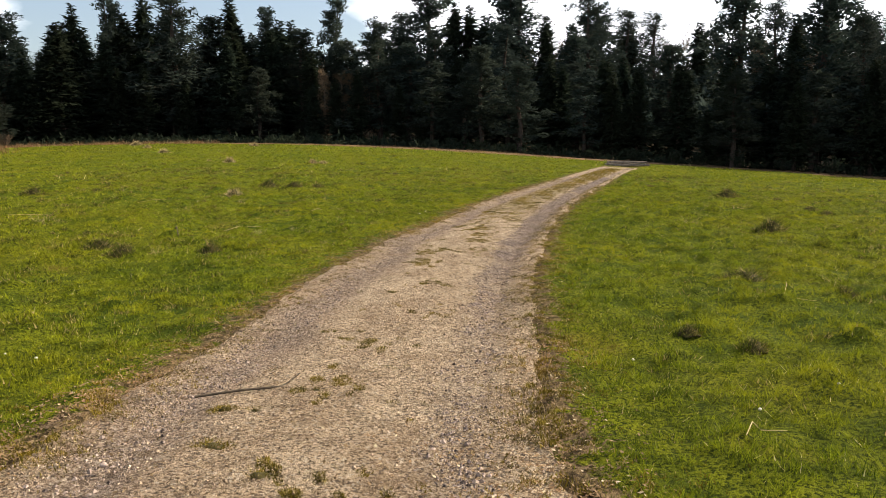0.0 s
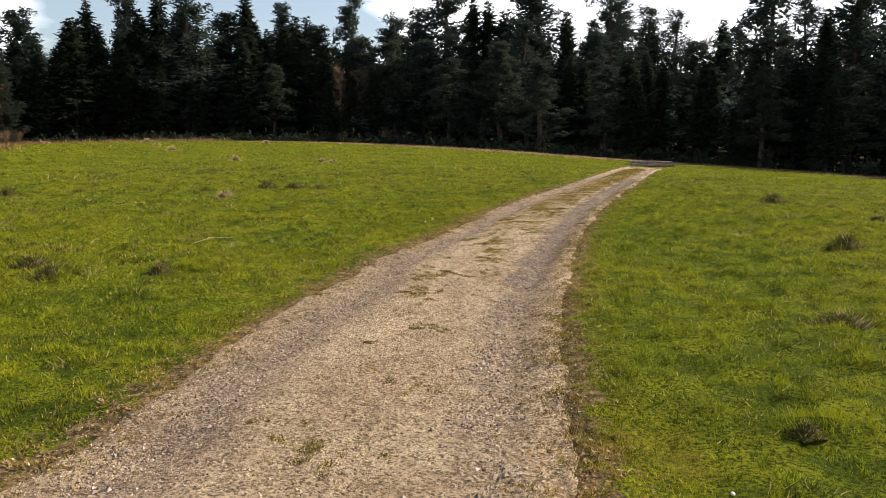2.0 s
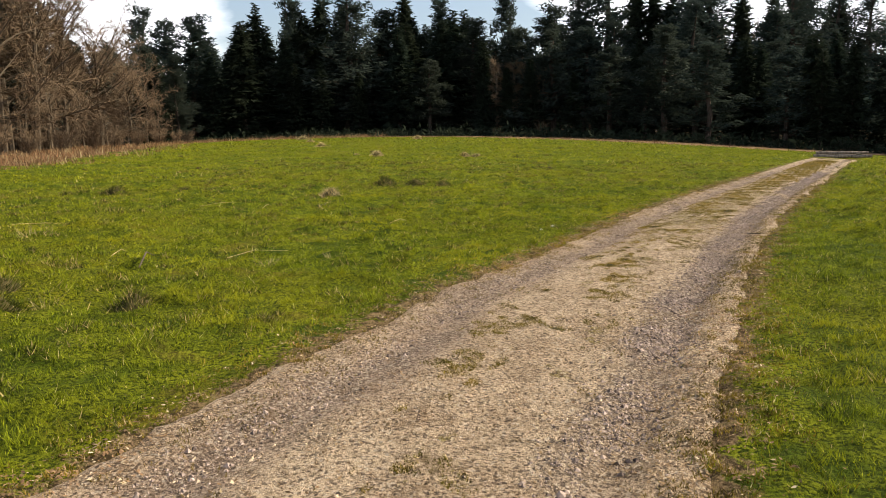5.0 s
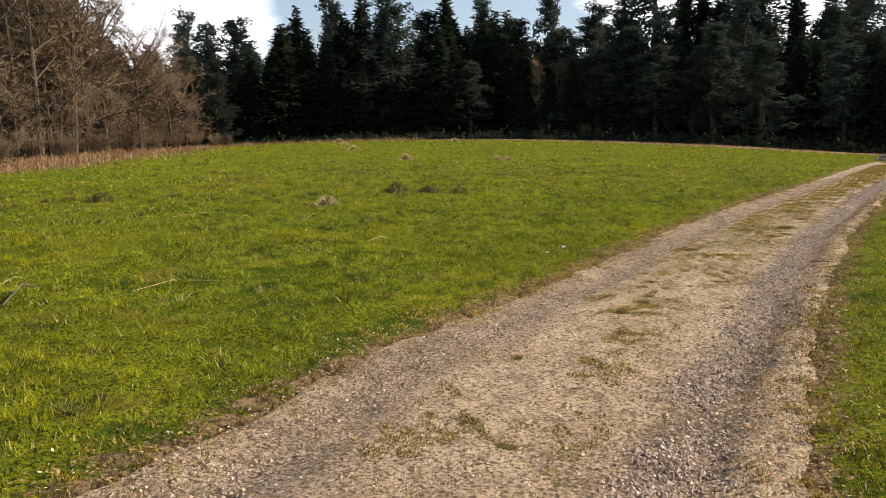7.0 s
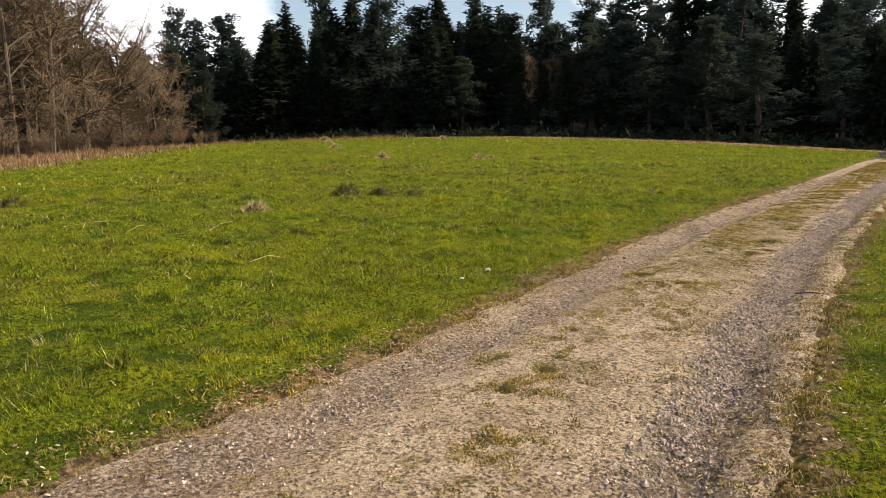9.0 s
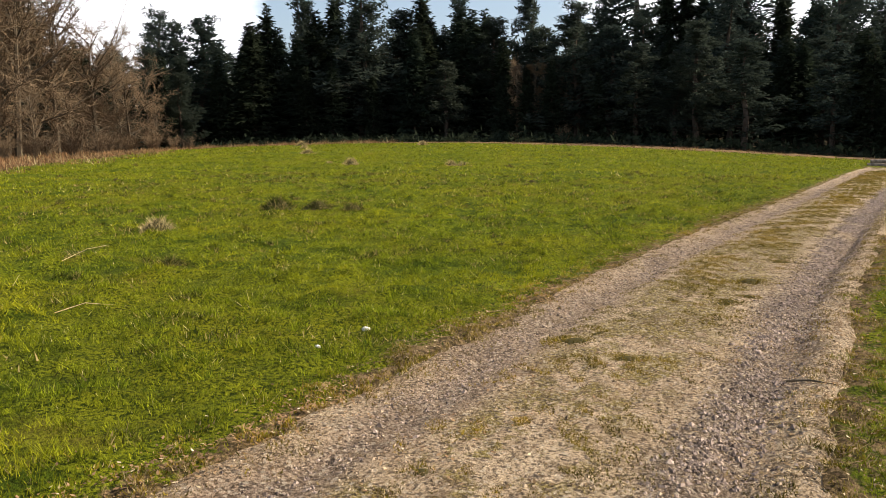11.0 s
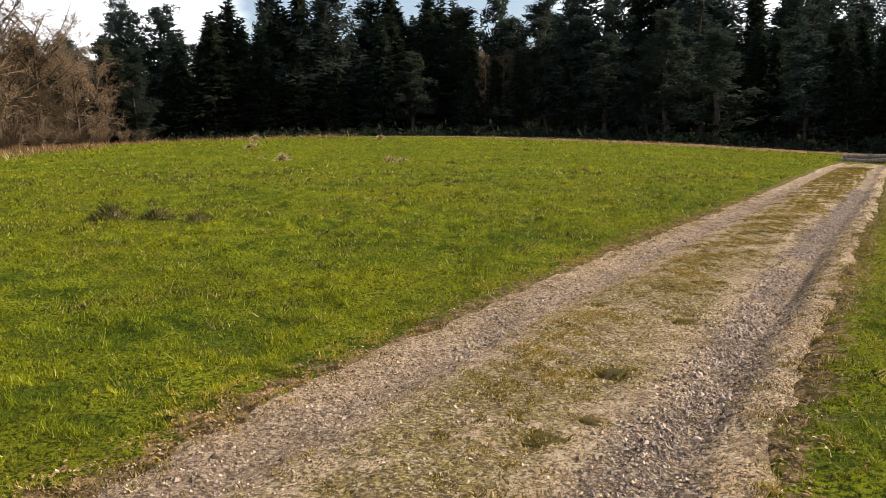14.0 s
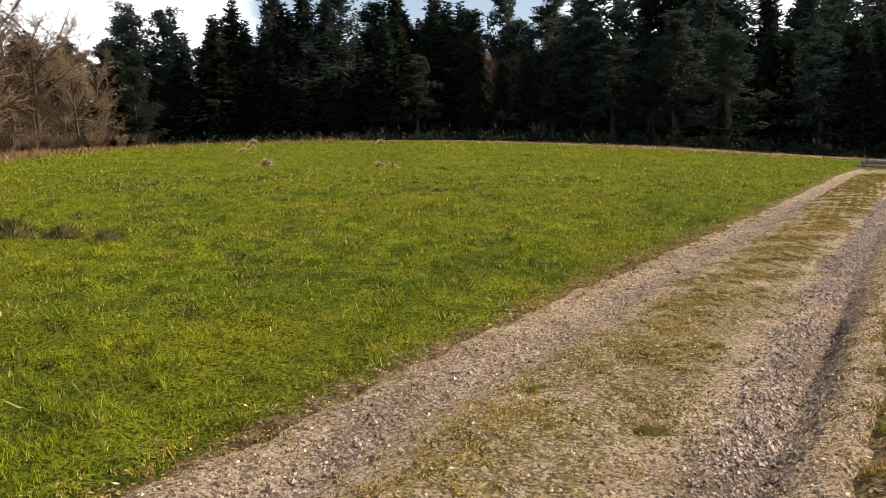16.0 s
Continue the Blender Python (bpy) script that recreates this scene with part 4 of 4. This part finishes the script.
set_out([tuft("track_tuft", 0.17, 0.028, 420, 140 + k, OLIVE, "small flat tuft of olive grass on the gravel track", "grass tuft", "tufts on the track", 0.015, SOIL, 0.009) for k in range(3)],
        [(-0.77, 4.58, 0.75), (-0.81, 3.93, 0.7), (-0.81, 3.26, 0.8), (-1.12, 3.64, 1.2), (-1.23, 4.24, 0.8), (-1.04, 4.2, 0.75), (-1.07, 5.07, 0.8), (-0.98, 6.22, 0.6),
         (-0.55, 7.93, 0.8), (0.71, 14.76, 1.3), (0.3, 11.29, 1.0), (0.52, 13.53, 1.2), (0.70, 14.13, 1.0), (0.02, 12.14, 1.0), (0.2, 10.79, 1.1)],
        -0.02, land)
set_out([tuft("track_tuft", 0.24, 0.032, 520, 150 + k, OLIVE, "tuft of trodden olive green grass on the gravel track", "grass tuft", "tufts on the track", 0.02, SOIL, 0.010) for k in range(3)],
        [(0.45, 12.12, 0.7), (0.38, 14.05, 0.9), (0.67, 13.89, 0.7), (1.84, 19.28, 1.0), (2.34, 19.32, 1.2), (2.73, 20.57, 0.7), (2.25, 18.6, 0.7), (1.07, 16.9, 1.1),
         (1.4, 16.56, 1.0), (1.2, 17.12, 0.8), (1.53, 17.39, 0.6), (2.09, 18.37, 1.1), (3.1, 22.0, 0.7), (3.09, 23.43, 1.0), (2.22, 21.03, 0.7), (2.7, 22.4, 0.9)], -0.02, land)


def stalk(name, points, thick, material, label, category, on=turf_height):
    """A dry stem or stick that lies on the ground."""
    shape = Shape()
    path = [Vector((x, y, float(on(x, y)) + up)) for x, y, up in points]
    shape.limb(path, [thick] * (len(path) - 1) + [thick * 0.4], 5)
    tagged(shape.link(name, material, None, "", True), label, category, "stems on the ground")


stalk("stick", [(-1.47, 4.49, 0.012), (-1.22, 4.60, 0.02), (-0.99, 4.68, 0.018), (-0.93, 4.95, 0.03)], 0.008, OAKBARK, "thin crooked brown stick lying on the track", "stick", land)
PALE_STEM = "pale dry stem lying in the grass"
for ends in (((-4.78, 18.98, 0.05), (-5.0, 19.8, 0.12), (-5.16, 20.59, 0.06)), ((-5.92, 18.93, 0.05), (-6.0, 19.3, 0.1), (-6.11, 19.71, 0.05)),
             ((-2.8, 16.79, 0.05), (-2.7, 17.0, 0.08), (-2.63, 17.24, 0.05)), ((-5.29, 13.58, 0.05), (-5.31, 13.8, 0.09), (-5.33, 13.94, 0.05)),
             ((3.07, 7.42, 0.04), (3.3, 7.5, 0.07), (3.55, 7.35, 0.05)), ((3.3, 7.5, 0.06), (3.5, 7.9, 0.1), (3.62, 8.2, 0.06)),
             ((1.43, 3.57, 0.05), (1.50, 3.68, 0.08), (1.58, 3.76, 0.08), (1.70, 3.74, 0.06)), ((-7.6, 19.6, 0.05), (-7.3, 19.9, 0.1), (-7.0, 20.0, 0.05)),
             ((-3.8, 13.6, 0.05), (-3.6, 13.9, 0.1), (-3.3, 14.2, 0.05)), ((-8.9, 16.1, 0.05), (-8.7, 16.6, 0.1), (-8.6, 17.0, 0.05))):
    stalk("stem", [(px, py, up * 0.55) for px, py, up in ends], 0.0028, STRAW, PALE_STEM, "stem")
stalk("stick", [(-4.26, 12.6, 0.05), (-4.4, 12.95, 0.08), (-4.57, 13.35, 0.06)], 0.010, OAKBARK, "dark fallen stick in the grass", "stick")
stalk("stick", [(2.22, 16.34, 0.005), (2.34, 16.36, 0.012), (2.46, 16.33, 0.006)], 0.006, OAKBARK, "short brown stick on the track", "stick", land)


def pebble(x, y, size, label, name="stone", material=None, on=turf_height, up=0.35):
    bm = bmesh.new()
    bmesh.ops.create_icosphere(bm, subdivisions=2, radius=1)
    turn = rand(0, 9)
    for v in bm.verts:
        k = 1 + 0.28 * noise.noise(v.co * 1.6 + Vector((turn, x, y)))
        v.co = Vector((v.co.x * size * k, v.co.y * size * 0.75 * k, v.co.z * size * 0.6 * k))
    me = bpy.data.meshes.new(name)
    bm.to_mesh(me)
    bm.free()
    me.materials.append(material or PALE)
    ob = new(name, me)
    ob.matrix_basis = pose(x, y, float(on(x, y)) + size * up, 0, 0, rand(0, 360))
    tagged(ob, label, "stone", "stones")


pebble(-0.37, 16.95, 0.03, "pale cream stone lying in the grass", up=0.6)
pebble(-0.48, 16.4, 0.022, "small pale stone lying in the grass", up=0.6)
for x, y in ((-2.85, 5.36), (1.35, 5.45), (2.35, 4.53), (-3.2, 5.6), (1.75, 4.2)):
    pebble(x, y, 0.013, "small pale stone lying in the grass", up=0.9)
for x, y in ((-1.55, 3.42), (-0.05, 5.0), (0.3, 8.2), (0.9, 12.6), (1.75, 13.4), (2.85, 19.9), (2.7, 18.5), (2.15, 16.9), (3.3, 21.6)):
    pebble(x, y, 0.02, "dark brown stone on the track", "stone", GRAVEL, land)


# ---- logs at the end of the track ----
def log(x, y, z, long, thick, turn):
    shape = Shape()
    sides, rings = 10, 7
    points = [Vector((-long / 2 + long * k / (rings - 1), 0.05 * math.sin(k * 1.3 + turn), 0.02 * math.sin(k * 2.1))) for k in range(rings)]
    shape.limb(points, [thick * (1 - 0.05 * k + 0.04 * math.sin(k * 2.7)) for k in range(rings)], sides)
    shape.cap(points[0], 0, sides)
    shape.cap(points[-1], (rings - 1) * sides, sides)
    ob = shape.link("log", LOGWOOD, None, "", False)
    ob.matrix_basis = pose(x, y, z, 0, 0, turn)
    tagged(ob, "weathered grey felled log in a low stack", "log", "logs at the track's end")


for along, deep, up, long, thick, turn in ((-0.2, -0.30, 0.10, 2.8, 0.12, -12), (0.1, 0.0, 0.10, 3.0, 0.12, -14), (0.0, 0.30, 0.10, 2.7, 0.12, -11),
                                           (-0.1, -0.14, 0.30, 2.7, 0.11, -13), (0.15, 0.16, 0.30, 2.5, 0.10, -15)):
    lx, ly = 13.5 + along * 0.97 + deep * 0.23, 57.9 - along * 0.23 + deep * 0.97
    log(lx, ly, height(13.5, 57.9) + up, long, thick, turn)
